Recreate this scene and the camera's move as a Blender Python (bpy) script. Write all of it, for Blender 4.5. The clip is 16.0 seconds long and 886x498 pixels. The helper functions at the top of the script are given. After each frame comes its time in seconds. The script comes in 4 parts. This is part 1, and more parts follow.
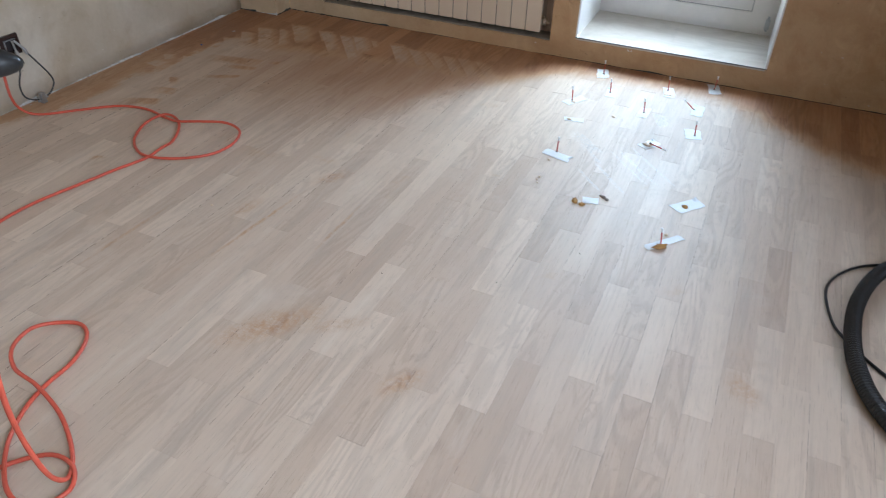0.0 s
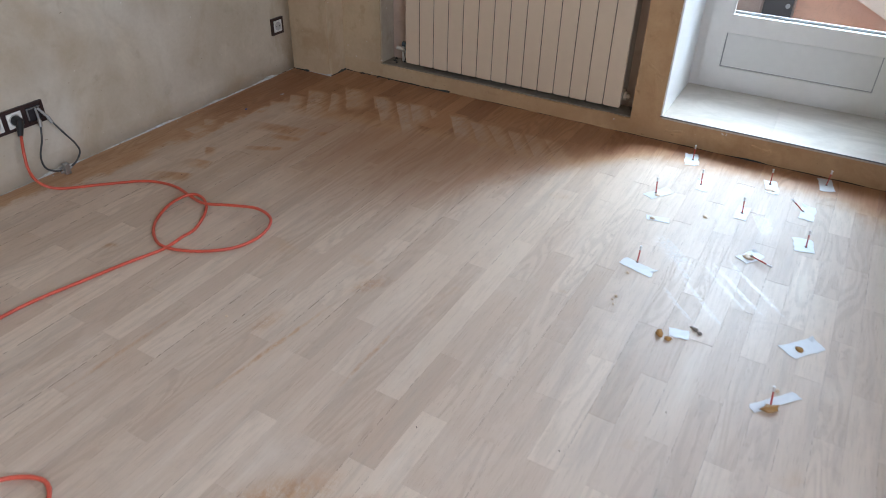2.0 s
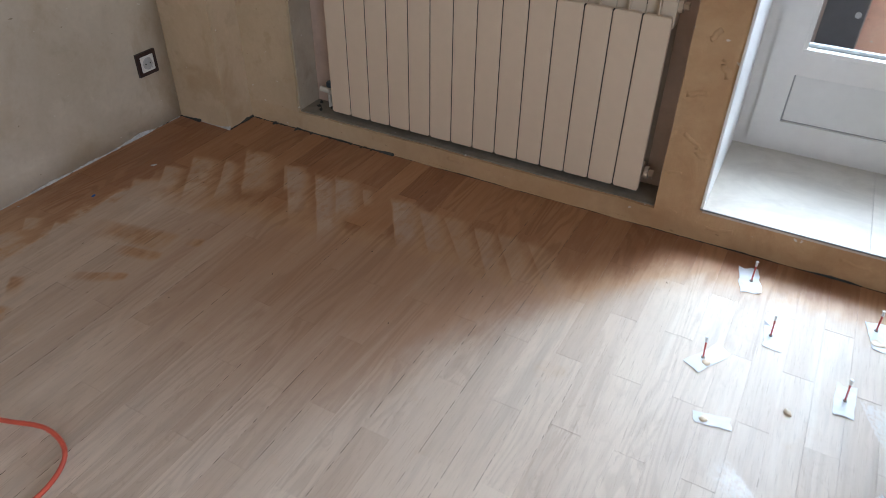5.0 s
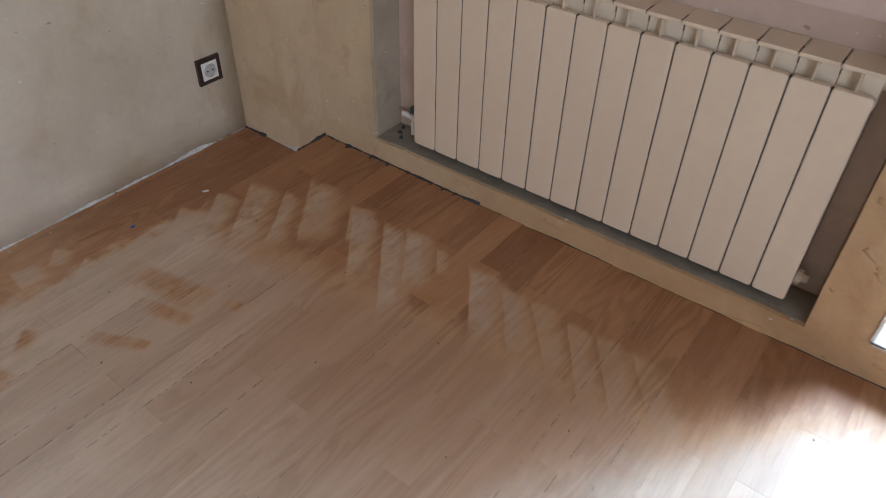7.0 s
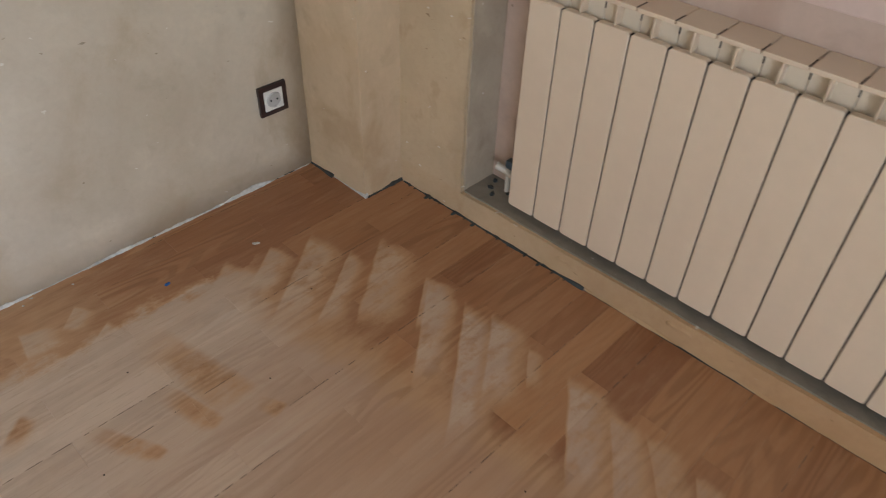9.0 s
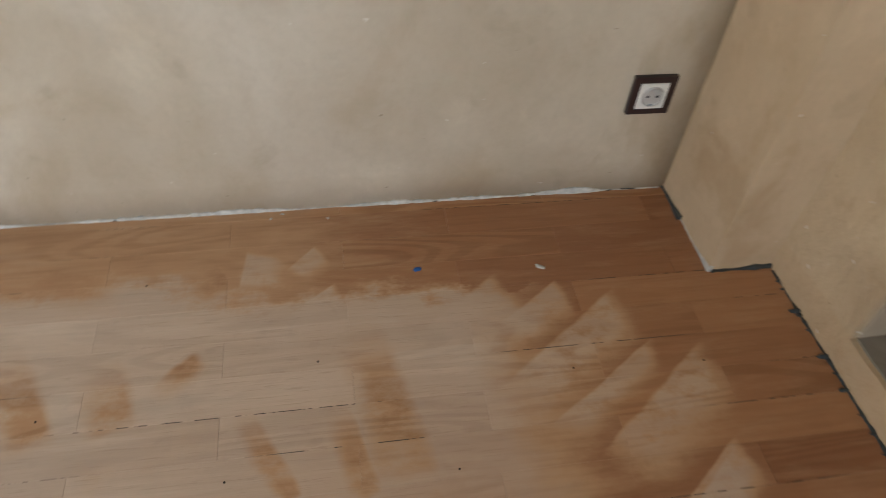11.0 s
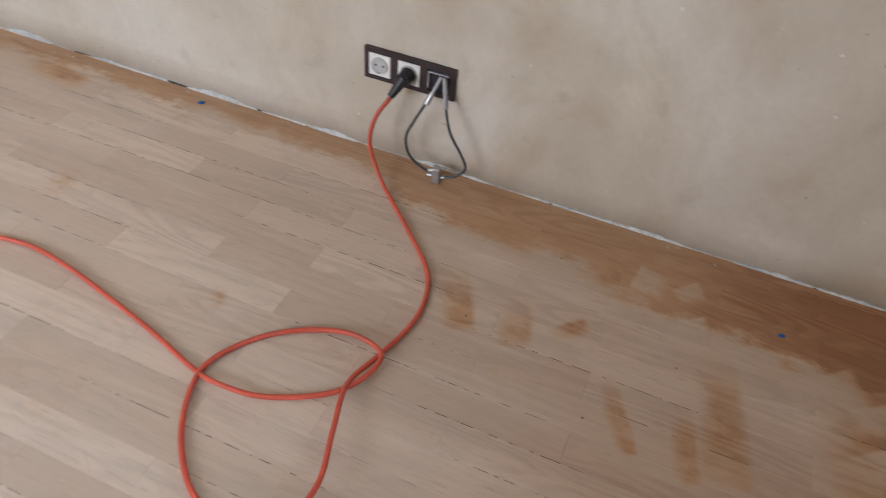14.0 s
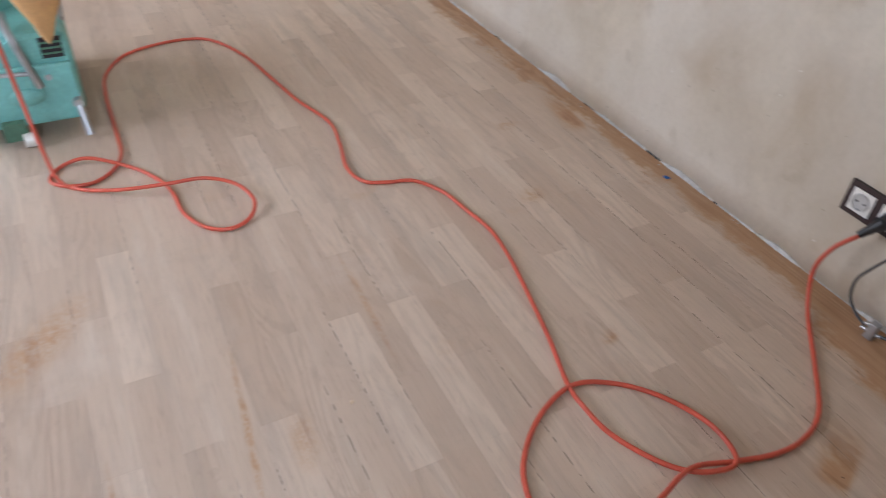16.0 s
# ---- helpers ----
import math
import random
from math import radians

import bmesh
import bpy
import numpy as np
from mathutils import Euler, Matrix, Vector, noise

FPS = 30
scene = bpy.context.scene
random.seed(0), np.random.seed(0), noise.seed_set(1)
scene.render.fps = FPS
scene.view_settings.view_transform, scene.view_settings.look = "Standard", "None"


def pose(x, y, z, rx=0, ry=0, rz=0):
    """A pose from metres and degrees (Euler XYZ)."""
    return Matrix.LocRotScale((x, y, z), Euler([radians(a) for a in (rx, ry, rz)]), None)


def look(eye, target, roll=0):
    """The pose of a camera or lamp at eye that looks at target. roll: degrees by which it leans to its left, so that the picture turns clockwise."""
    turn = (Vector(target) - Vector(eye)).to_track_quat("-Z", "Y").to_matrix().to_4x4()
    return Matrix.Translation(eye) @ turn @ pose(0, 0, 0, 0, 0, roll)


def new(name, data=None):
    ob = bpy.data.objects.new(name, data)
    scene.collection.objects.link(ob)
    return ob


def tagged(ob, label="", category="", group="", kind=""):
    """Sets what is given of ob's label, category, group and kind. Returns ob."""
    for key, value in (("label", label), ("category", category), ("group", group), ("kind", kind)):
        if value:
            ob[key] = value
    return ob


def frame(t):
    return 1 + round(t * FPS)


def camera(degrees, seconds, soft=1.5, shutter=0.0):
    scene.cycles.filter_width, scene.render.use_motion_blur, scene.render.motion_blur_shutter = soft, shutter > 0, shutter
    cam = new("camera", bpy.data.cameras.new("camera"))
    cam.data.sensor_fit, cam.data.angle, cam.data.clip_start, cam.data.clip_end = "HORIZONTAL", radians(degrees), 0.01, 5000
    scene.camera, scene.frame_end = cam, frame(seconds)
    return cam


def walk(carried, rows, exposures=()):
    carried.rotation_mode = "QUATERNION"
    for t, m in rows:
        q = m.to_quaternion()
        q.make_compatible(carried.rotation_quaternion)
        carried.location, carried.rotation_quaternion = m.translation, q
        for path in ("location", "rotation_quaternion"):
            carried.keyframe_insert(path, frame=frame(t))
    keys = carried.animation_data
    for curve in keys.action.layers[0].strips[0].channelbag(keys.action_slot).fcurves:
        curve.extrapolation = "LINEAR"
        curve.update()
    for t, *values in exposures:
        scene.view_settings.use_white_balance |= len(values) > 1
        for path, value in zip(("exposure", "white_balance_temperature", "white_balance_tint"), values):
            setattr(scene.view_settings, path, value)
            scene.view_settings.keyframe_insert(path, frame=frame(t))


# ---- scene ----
cam = camera(63.9, 16.0, soft=0.9, shutter=0.4)
PATH = [
    (0, (2.678, -3.21, 1.301), (2.036, -1.729, 0.12), 1.9),
    (0.5, (2.649, -3.163, 1.308), (1.924, -1.692, 0.162), 1.6),
    (1, (2.606, -3.02, 1.308), (1.839, -1.556, 0.182), 1.7),
    (1.5, (2.566, -2.88, 1.309), (1.766, -1.421, 0.199), 1.9),
    (2, (2.48, -2.768, 1.295), (1.665, -1.317, 0.186), 1.5),
    (2.5, (2.343, -2.603, 1.302), (1.569, -1.136, 0.186), -0.3),
    (3, (2.282, -2.405, 1.271), (1.548, -0.931, 0.135), -0.2),
    (5.5, (1.995, -1.519, 1.222), (1.208, -0.154, -0.009), 2.1),
    (6, (1.96, -1.381, 1.233), (1.123, -0.07, -0.024), 3.4),
    (6.5, (1.896, -1.333, 1.209), (1.006, -0.06, -0.051), 3.0),
    (7, (1.775, -1.252, 1.239), (0.86, -0.033, -0.055), 1.6),
    (7.5, (1.681, -1.219, 1.214), (0.756, 0.011, -0.063), 1.3),
    (8, (1.616, -1.111, 1.19), (0.668, 0.087, -0.101), 1.8),
    (10.5, (1.134, -0.784, 1.062), (-0.168, -0.18, -0.331), 4.1),
    (11, (1.019, -0.7, 0.999), (-0.293, -0.399, -0.481), 5.5),
    (11.5, (0.931, -0.705, 0.94), (-0.321, -0.509, -0.607), 6.8),
    (12, (0.932, -0.74, 0.925), (-0.291, -0.592, -0.65), 6.8),
    (12.5, (1.005, -0.786, 0.95), (-0.231, -0.666, -0.617), 7.9),
    (13, (1.122, -0.836, 1.028), (-0.166, -0.869, -0.502), 6.8),
    (13.5, (1.243, -0.895, 1.082), (-0.084, -1.166, -0.39), 4.8),
    (14, (1.325, -0.909, 1.11), (-0.019, -1.376, -0.295), 5.5),
    (14.5, (1.391, -0.917, 1.126), (0.115, -1.621, -0.243), 4.1),
    (15, (1.422, -0.898, 1.113), (0.282, -1.868, -0.213), 4.0),
    (15.5, (1.441, -0.868, 1.107), (0.443, -2.038, -0.171), 4.9),
    (16, (1.484, -0.869, 1.123), (0.709, -2.204, -0.149), 4.4),
]
walk(cam, [(t, look(eye, target, roll)) for t, eye, target, roll in PATH],
     [(0, 0.05, 5200, 7), (3, -0.02, 5320, 10), (5.5, -0.08, 5340, 10), (6.5, 0.12, 5310, 11), (8, 0.60, 5350, 9), (10.5, 0.63, 5680, 6), (12, 0.70, 5600, 5), (14, 0.52, 5480, 11), (16, 0.24, 5480, 14)])

# ---- world, sun, large lights ----
world = bpy.data.worlds.new("sky")
world.use_nodes = True
scene.world = world
sky = world.node_tree.nodes.new("ShaderNodeTexSky")
sky.sky_type, sky.sun_disc = "NISHITA", False
sky.sun_elevation, sky.sun_rotation = radians(52), radians(27)
world.node_tree.links.new(sky.outputs[0], world.node_tree.nodes["Background"].inputs[0])
world.node_tree.nodes["Background"].inputs[1].default_value = 0.34

sun = new("hazy_sun", bpy.data.lights.new("hazy_sun", "SUN"))
sun.data.energy, sun.data.angle, sun.data.color = 0.55, radians(13), (0.87, 0.98, 1.0)
sun.matrix_world = look((3.88, 3.0, 4.3), (2.32, 0.0, 0.0))

door_light = new("balcony_sky_light", bpy.data.lights.new("balcony_sky_light", "AREA"))   # the sky over the parapet
door_light.data.shape, door_light.data.size, door_light.data.size_y = "RECTANGLE", 1.3, 1.25
door_light.data.energy, door_light.data.color, door_light.data.spread = 48.0, (0.88, 0.98, 1.0), radians(150)
door_light.matrix_world = look((2.55, 1.66, 1.82), (2.25, -0.6, 0.2))

# fill lamp in an assumed window out of view, to brighten the room
side_light = new("side_window_light", bpy.data.lights.new("side_window_light", "AREA"))
side_light.data.shape, side_light.data.size, side_light.data.size_y = "RECTANGLE", 2.5, 1.35
side_light.data.energy, side_light.data.color, side_light.data.spread = 54.0, (1.0, 0.930, 0.850), radians(132)
side_light.matrix_world = look((4.28, -3.4, 1.62), (0.3, -3.2, 0.9))

# ---- material tools ----


def shader(name):
    m = bpy.data.materials.new(name)
    m.use_nodes = True
    return m, m.node_tree, m.node_tree.nodes["Principled BSDF"]


def node(nt, kind, *links, **sets):
    n = nt.nodes.new("ShaderNode" + kind)
    for k, v in sets.items():
        setattr(n, k, v)
    for i, v in enumerate(links):
        if v is None:
            continue
        if isinstance(v, bpy.types.NodeSocket):
            nt.links.new(v, n.inputs[i])
        else:
            n.inputs[i].default_value = v
    return n


def math_node(nt, op, a, b=None, c=None, clamp=False):
    return node(nt, "Math", a, b, c, operation=op, use_clamp=clamp).outputs[0]


def ramp(nt, value, lo, hi, a=0.0, b=1.0, smooth=True):
    n = node(nt, "MapRange", value, lo, hi, a, b, interpolation_type="SMOOTHSTEP" if smooth else "LINEAR")
    return n.outputs[0]


def mix(nt, fac, a, b, blend="MIX"):
    n = nt.nodes.new("ShaderNodeMix")
    n.data_type, n.blend_type = "RGBA", blend
    for i, v in ((0, fac), (6, a), (7, b)):
        if isinstance(v, bpy.types.NodeSocket):
            nt.links.new(v, n.inputs[i])
        else:
            n.inputs[i].default_value = v if i == 0 else (*v[:3], 1)
    return n.outputs[2]


def noise_tex(nt, vec, scale, detail=4.0, rough=0.55, distort=0.0):
    n = nt.nodes.new("ShaderNodeTexNoise")
    n.inputs["Scale"].default_value, n.inputs["Detail"].default_value = scale, detail
    n.inputs["Roughness"].default_value, n.inputs["Distortion"].default_value = rough, distort
    if vec:
        nt.links.new(vec, n.inputs["Vector"])
    return n.outputs[0]


def scaled(nt, vec, sx, sy, sz, loc=(0, 0, 0)):
    return node(nt, "Mapping", vec, loc, (0, 0, 0), (sx, sy, sz)).outputs[0]


def bump(nt, bsdf, height, strength, distance):
    n = nt.nodes.new("ShaderNodeBump")
    n.inputs["Strength"].default_value, n.inputs["Distance"].default_value = strength, distance
    nt.links.new(height, n.inputs["Height"])
    nt.links.new(n.outputs[0], bsdf.inputs["Normal"])


def simple(name, color, rough=0.5, metal=0.0, grain=30.0, vary=0.12, relief=0.0, coat=0.0):
    """Paint, plastic or metal with faint uneven colour, gloss and relief."""
    m, nt, b = shader(name)
    pos = nt.nodes.new("ShaderNodeTexCoord").outputs["Object"]
    n1 = noise_tex(nt, pos, grain, 5)
    n2 = noise_tex(nt, pos, grain * 0.13, 2)
    f = math_node(nt, "ADD", math_node(nt, "MULTIPLY", n1, 0.5), math_node(nt, "MULTIPLY", n2, 0.5))
    dark = tuple(c * (1 - vary) for c in color)
    light = tuple(min(1, c * (1 + vary)) for c in color)
    nt.links.new(mix(nt, ramp(nt, f, 0.3, 0.7), dark, light), b.inputs["Base Color"])
    nt.links.new(ramp(nt, f, 0.3, 0.7, rough * 0.85, min(1, rough * 1.15)), b.inputs["Roughness"])
    b.inputs["Metallic"].default_value = metal
    b.inputs["Coat Weight"].default_value = coat
    if relief:
        bump(nt, b, n1, 0.4, relief)
    return m


# One sanding stroke: full inside a unit square, crisp on two sides, fading on the other two.
stroke_group = bpy.data.node_groups.new("sanding_stroke", "ShaderNodeTree")
stroke_group.interface.new_socket("Vector", in_out="INPUT", socket_type="NodeSocketVector")
stroke_group.interface.new_socket("Mask", in_out="OUTPUT", socket_type="NodeSocketFloat")
g_in, g_out = stroke_group.nodes.new("NodeGroupInput"), stroke_group.nodes.new("NodeGroupOutput")
g_sep = node(stroke_group, "SeparateXYZ", g_in.outputs[0])
g_tip = math_node(stroke_group, "ADD", g_sep.outputs[0], math_node(stroke_group, "MULTIPLY", math_node(stroke_group, "SUBTRACT", 1.0, g_sep.outputs[1]), 0.14))
g_u = math_node(stroke_group, "MULTIPLY", ramp(stroke_group, g_sep.outputs[0], -1.0, -0.35), ramp(stroke_group, g_tip, 1.10, 0.80))
g_v = math_node(stroke_group, "MULTIPLY", ramp(stroke_group, g_sep.outputs[1], -1.5, 0.2), ramp(stroke_group, g_sep.outputs[1], 1.04, 0.88))
stroke_group.links.new(math_node(stroke_group, "MULTIPLY", g_u, g_v), g_out.inputs[0])


# A place that was missed: worn soft on all sides.
soft_group = bpy.data.node_groups.new("missed_patch", "ShaderNodeTree")
soft_group.interface.new_socket("Vector", in_out="INPUT", socket_type="NodeSocketVector")
soft_group.interface.new_socket("Mask", in_out="OUTPUT", socket_type="NodeSocketFloat")
s_in, s_out = soft_group.nodes.new("NodeGroupInput"), soft_group.nodes.new("NodeGroupOutput")
s_sep = node(soft_group, "SeparateXYZ", s_in.outputs[0])
s_u = math_node(soft_group, "MULTIPLY", ramp(soft_group, s_sep.outputs[0], -1.3, 0.35), ramp(soft_group, s_sep.outputs[0], 1.16, 0.72))
s_v = math_node(soft_group, "MULTIPLY", ramp(soft_group, s_sep.outputs[1], -1.6, -0.1), ramp(soft_group, s_sep.outputs[1], 1.25, 0.60))
soft_group.links.new(math_node(soft_group, "MULTIPLY", s_u, s_v), s_out.inputs[0])


def stroke(nt, vec, x0, y0, x1, y1, width, group=stroke_group):
    """The mask of a stroke from its faded tail to its crisp tip."""
    half = math.hypot(x1 - x0, y1 - y0) / 2
    side = width * 0.46 if group is stroke_group else 0.0
    mp = node(nt, "Mapping", vec, ((x0 + x1) / 2 + (y1 - y0) / half / 2 * side, (y0 + y1) / 2 - (x1 - x0) / half / 2 * side, 0), (0, 0, math.atan2(y1 - y0, x1 - x0)),
              (half, width / 2, 1), vector_type="TEXTURE")
    g = nt.nodes.new("ShaderNodeGroup")
    g.node_tree = group
    nt.links.new(mp.outputs[0], g.inputs[0])
    return g.outputs[0]


# Strokes of the edge sander that took the old finish off: tail and tip of the crisp edge, width to its right.
SANDED = [
    (.345, -.60, .208, -.412, 0.138), (.33, -.44, .232, -.300, 0.080), (.46, -.465, .262, -.198, 0.109), (.53, -.40, .378, -.165, 0.055),
    (.60, -.345, .395, -.082, 0.109), (.69, -.245, .575, -.098, 0.080), (.165, -.795, .103, -.738, 0.052), (.20, -.872, .108, -.858, 0.075),
    (.27, -.80, .198, -.703, 0.052), (.31, -.72, .250, -.615, 0.109)]
SANDED_FAR = [
    (.81, -.375, .592, -.106, 0.076), (.96, -.43, .698, -.092, 0.076), (.93, -.30, .768, -.078, 0.082), (.96, -.19, .888, -.095, 0.035),
    (1.17, -.335, .996, -.094, 0.096), (1.27, -.32, 1.108, -.106, 0.071), (1.36, -.30, 1.190, -.100, 0.069), (1.46, -.335, 1.298, -.106, 0.066),
    (1.54, -.335, 1.370, -.092, 0.079), (1.64, -.33, 1.47, -.10, 0.074)]
# Places that the sander missed.
MISSED = [
    (.285, -.665, .585, -.618, .088), (.43, -.856, .585, -.788, .036), (.44, -.728, .600, -.676, .046), (.52, -.815, .590, -.786, .030),
    (.53, -.705, .605, -.672, .034), (.30, -1.235, .47, -1.155, .066), (.34, -1.085, .45, -1.045, .062),
    (.40, -1.00, .33, -.93, .04), (.10, -.96, .20, -.90, .07), (.10, -1.42, .17, -1.08, .07)]
MISSED_FAR = [
    (.07, -2.70, .13, -2.40, .07), (.60, -.60, .66, -.575, .035)]
# Sawdust and soft stains: middle, length, width, turn.
STAINS = [
    (1.70, -2.10, .17, .055, 50, .55), (1.86, -2.02, .10, .03, 40, .35), (2.11, -2.13, .075, .04, 60, .5), (1.44, -1.36, .085, .032, 60, .45), (.46, -2.16, .05, .035, 20, .5),
    (.33, -2.52, .045, .03, 10, .45), (1.29, -1.66, .08, .03, 80, .4), (.60, -1.63, .03, .02, 40, .5), (2.88, -1.78, .06, .04, 120, .5), (1.38, -1.72, .22, .009, 84, .7), (1.62, -1.62, .16, .008, 90, .5), (1.05, -1.95, .20, .010, 88, .5), (2.96, -2.2, .07, .04, 70, .4)]
# Half-dry filler smears that shine.
SMEARS = [
    (2.30, -.66, 2.51, -.89, 0.014), (2.34, -.62, 2.57, -.87, 0.012), (2.27, -.68, 2.47, -.90, 0.010), (2.24, -.80, 2.42, -1.00, 0.015),
    (2.20, -.88, 2.33, -1.02, 0.014), (2.19, -.70, 2.28, -.82, 0.019), (2.12, -.58, 2.26, -.73, 0.062), (2.42, -.42, 2.36, -.28, 0.056)]


def floor_wood(name, island=False):
    """Oak strips, sanded pale, with remains of the old brown finish along the walls."""
    m, nt, b = shader(name)
    geo = nt.nodes.new("ShaderNodeNewGeometry")
    pos = geo.outputs["Position"]
    rnd = geo.outputs["Random Per Island"] if island else nt.nodes.new("ShaderNodeObjectInfo").outputs["Random"]
    shift = node(nt, "CombineXYZ", 0.0, math_node(nt, "MULTIPLY", rnd, 37.0), math_node(nt, "MULTIPLY", rnd, 91.0)).outputs[0]
    p = node(nt, "VectorMath", pos, shift, operation="ADD").outputs[0]
    # grain
    hill = noise_tex(nt, scaled(nt, p, 11, 1.5, 1), 1.0, 1.5, 0.4, 0.3)
    ring = math_node(nt, "SINE", math_node(nt, "MULTIPLY", hill, 75.0))
    ring = ramp(nt, ring, -0.6, 1.0)
    pores = noise_tex(nt, scaled(nt, p, 420, 16, 1), 1.0, 3, 0.6)
    fibre = noise_tex(nt, scaled(nt, p, 110, 4.5, 1), 1.0, 5, 0.65)
    fleck = noise_tex(nt, scaled(nt, p, 45, 22, 1), 1.0, 3, 0.5, 1.2)
    some = ramp(nt, math_node(nt, "FRACT", math_node(nt, "MULTIPLY", rnd, 7.3)), 0.30, 1.0, 0.22, 1.0)
    rings = math_node(nt, "MULTIPLY", ring, some)
    grain = math_node(nt, "ADD", math_node(nt, "MULTIPLY", rings, 0.50), math_node(nt, "MULTIPLY", fibre, 0.95))
    tone = math_node(nt, "FRACT", math_node(nt, "MULTIPLY", rnd, 13.7))
    pale = mix(nt, tone, (0.532, 0.416, 0.317), (0.662, 0.543, 0.428))
    pale = mix(nt, math_node(nt, "MULTIPLY", math_node(nt, "GREATER_THAN", math_node(nt, "FRACT", math_node(nt, "MULTIPLY", rnd, 29.1)), 0.82), 0.34), pale, (0.45, 0.335, 0.245))
    raw = mix(nt, ramp(nt, grain, 0.38, 1.02, 0.0, 0.42), pale, mix(nt, 0.62, pale, (0.30, 0.22, 0.16)))
    raw = mix(nt, math_node(nt, "MULTIPLY", ramp(nt, fleck, 0.56, 0.70), math_node(nt, "MULTIPLY", some, 0.26)), raw, (0.34, 0.255, 0.19))
    raw = mix(nt, math_node(nt, "MULTIPLY", ramp(nt, pores, 0.57, 0.71), 0.33), raw, (0.22, 0.15, 0.10))
    grime = noise_tex(nt, pos, 2.3, 5, 0.62)
    raw = mix(nt, ramp(nt, grime, 0.45, 0.72, 0.0, 0.30), raw, (0.47, 0.385, 0.315))
    raw = mix(nt, ramp(nt, grime, 0.42, 0.25, 0.0, 0.30), raw, (0.70, 0.63, 0.55))
    streak = noise_tex(nt, scaled(nt, pos, 13, 1.1, 0), 1.0, 5, 0.65)
    raw = mix(nt, ramp(nt, streak, 0.50, 0.70, 0.0, 0.52), raw, (0.40, 0.330, 0.265))
    raw = mix(nt, ramp(nt, streak, 0.46, 0.28, 0.0, 0.40), raw, (0.71, 0.63, 0.53))
    swirl = noise_tex(nt, scaled(nt, pos, 7, 7, 0), 1.0, 6, 0.7, 0.8)
    raw = mix(nt, ramp(nt, swirl, 0.54, 0.70, 0.0, 0.20), raw, (0.40, 0.315, 0.25))
    tint = noise_tex(nt, scaled(nt, pos, 1, 1, 0, (4, 9, 0)), 5.0, 4, 0.65)
    raw = mix(nt, ramp(nt, tint, 0.60, 0.78, 0.0, 0.35), raw, (0.50, 0.33, 0.18))
    # remains of the old finish
    brownish = mix(nt, tone, (0.262, 0.116, 0.053), (0.415, 0.216, 0.100))
    brown = mix(nt, ramp(nt, grain, 0.35, 1.0, 0.0, 0.42), brownish, (0.17, 0.070, 0.026))
    jit = nt.nodes.new("ShaderNodeTexNoise")
    jit.inputs["Scale"].default_value, jit.inputs["Detail"].default_value = 9.0, 5.0
    nt.links.new(scaled(nt, pos, 1, 1, 0), jit.inputs["Vector"])
    off = node(nt, "VectorMath", jit.outputs["Color"], (-0.5, -0.5, -0.5), operation="ADD").outputs[0]
    flat = node(nt, "VectorMath", node(nt, "VectorMath", off, (0.014, 0.014, 0.0), operation="MULTIPLY").outputs[0], pos, operation="ADD").outputs[0]
    broad = nt.nodes.new("ShaderNodeTexNoise")
    broad.inputs["Scale"].default_value, broad.inputs["Detail"].default_value = 4.0, 2.0
    nt.links.new(scaled(nt, pos, 1, 1, 0, (2, 7, 0)), broad.inputs["Vector"])
    off2 = node(nt, "VectorMath", broad.outputs["Color"], (-0.5, -0.5, -0.5), operation="ADD").outputs[0]
    wavy = node(nt, "VectorMath", node(nt, "VectorMath", off2, (0.05, 0.05, 0.0), operation="MULTIPLY").outputs[0], flat, operation="ADD").outputs[0]
    sep = node(nt, "SeparateXYZ", wavy)
    x, y = sep.outputs[0], sep.outputs[1]
    edge = noise_tex(nt, scaled(nt, pos, 3.0, 3.0, 0), 1.0, 3, 0.6)
    ragged = noise_tex(nt, scaled(nt, pos, 16, 9, 0), 1.0, 5, 0.7)
    patchy = math_node(nt, "ADD", ramp(nt, edge, 0.2, 0.8, -0.06, 0.06, smooth=False), ramp(nt, ragged, 0.25, 0.75, -0.05, 0.05, smooth=False))
    # along the socket wall: wide by the corner, narrow farther off
    reach = math_node(nt, "ADD", ramp(nt, y, -1.75, -0.50, 0.085, 0.26, smooth=False), patchy)
    band_a = ramp(nt, math_node(nt, "SUBTRACT", x, reach), 0.03, -0.03)
    band_a = math_node(nt, "MULTIPLY", band_a, ramp(nt, math_node(nt, "ADD", y, patchy), -0.95, -0.40, 0.60, 1.0))
    # along the window wall
    reach_b = math_node(nt, "ADD", ramp(nt, x, 0.25, 1.6, 0.54, 0.42), math_node(nt, "MULTIPLY", patchy, 0.6))
    reach_b = math_node(nt, "ADD", reach_b, ramp(nt, x, 1.60, 1.95, 0.0, -0.29))
    reach_b = math_node(nt, "ADD", reach_b, ramp(nt, x, 2.55, 3.25, 0.0, 0.42))
    band_b = ramp(nt, math_node(nt, "SUBTRACT", math_node(nt, "SUBTRACT", 0.135, y), reach_b), 0.13, -0.13)
    old = math_node(nt, "MAXIMUM", band_a, band_b)
    # thin rest of stain beyond the band, plus painted shade beside the door light
    shade_edge = math_node(nt, "SUBTRACT", x, math_node(nt, "MULTIPLY_ADD", y, 0.53, 1.80))
    thin = math_node(nt, "MULTIPLY", ramp(nt, math_node(nt, "ADD", y, patchy), -1.25, -0.20, 0.0, 1.0), ramp(nt, math_node(nt, "ADD", shade_edge, patchy), 0.07, -0.13))
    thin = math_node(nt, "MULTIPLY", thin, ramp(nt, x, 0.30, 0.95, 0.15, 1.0))
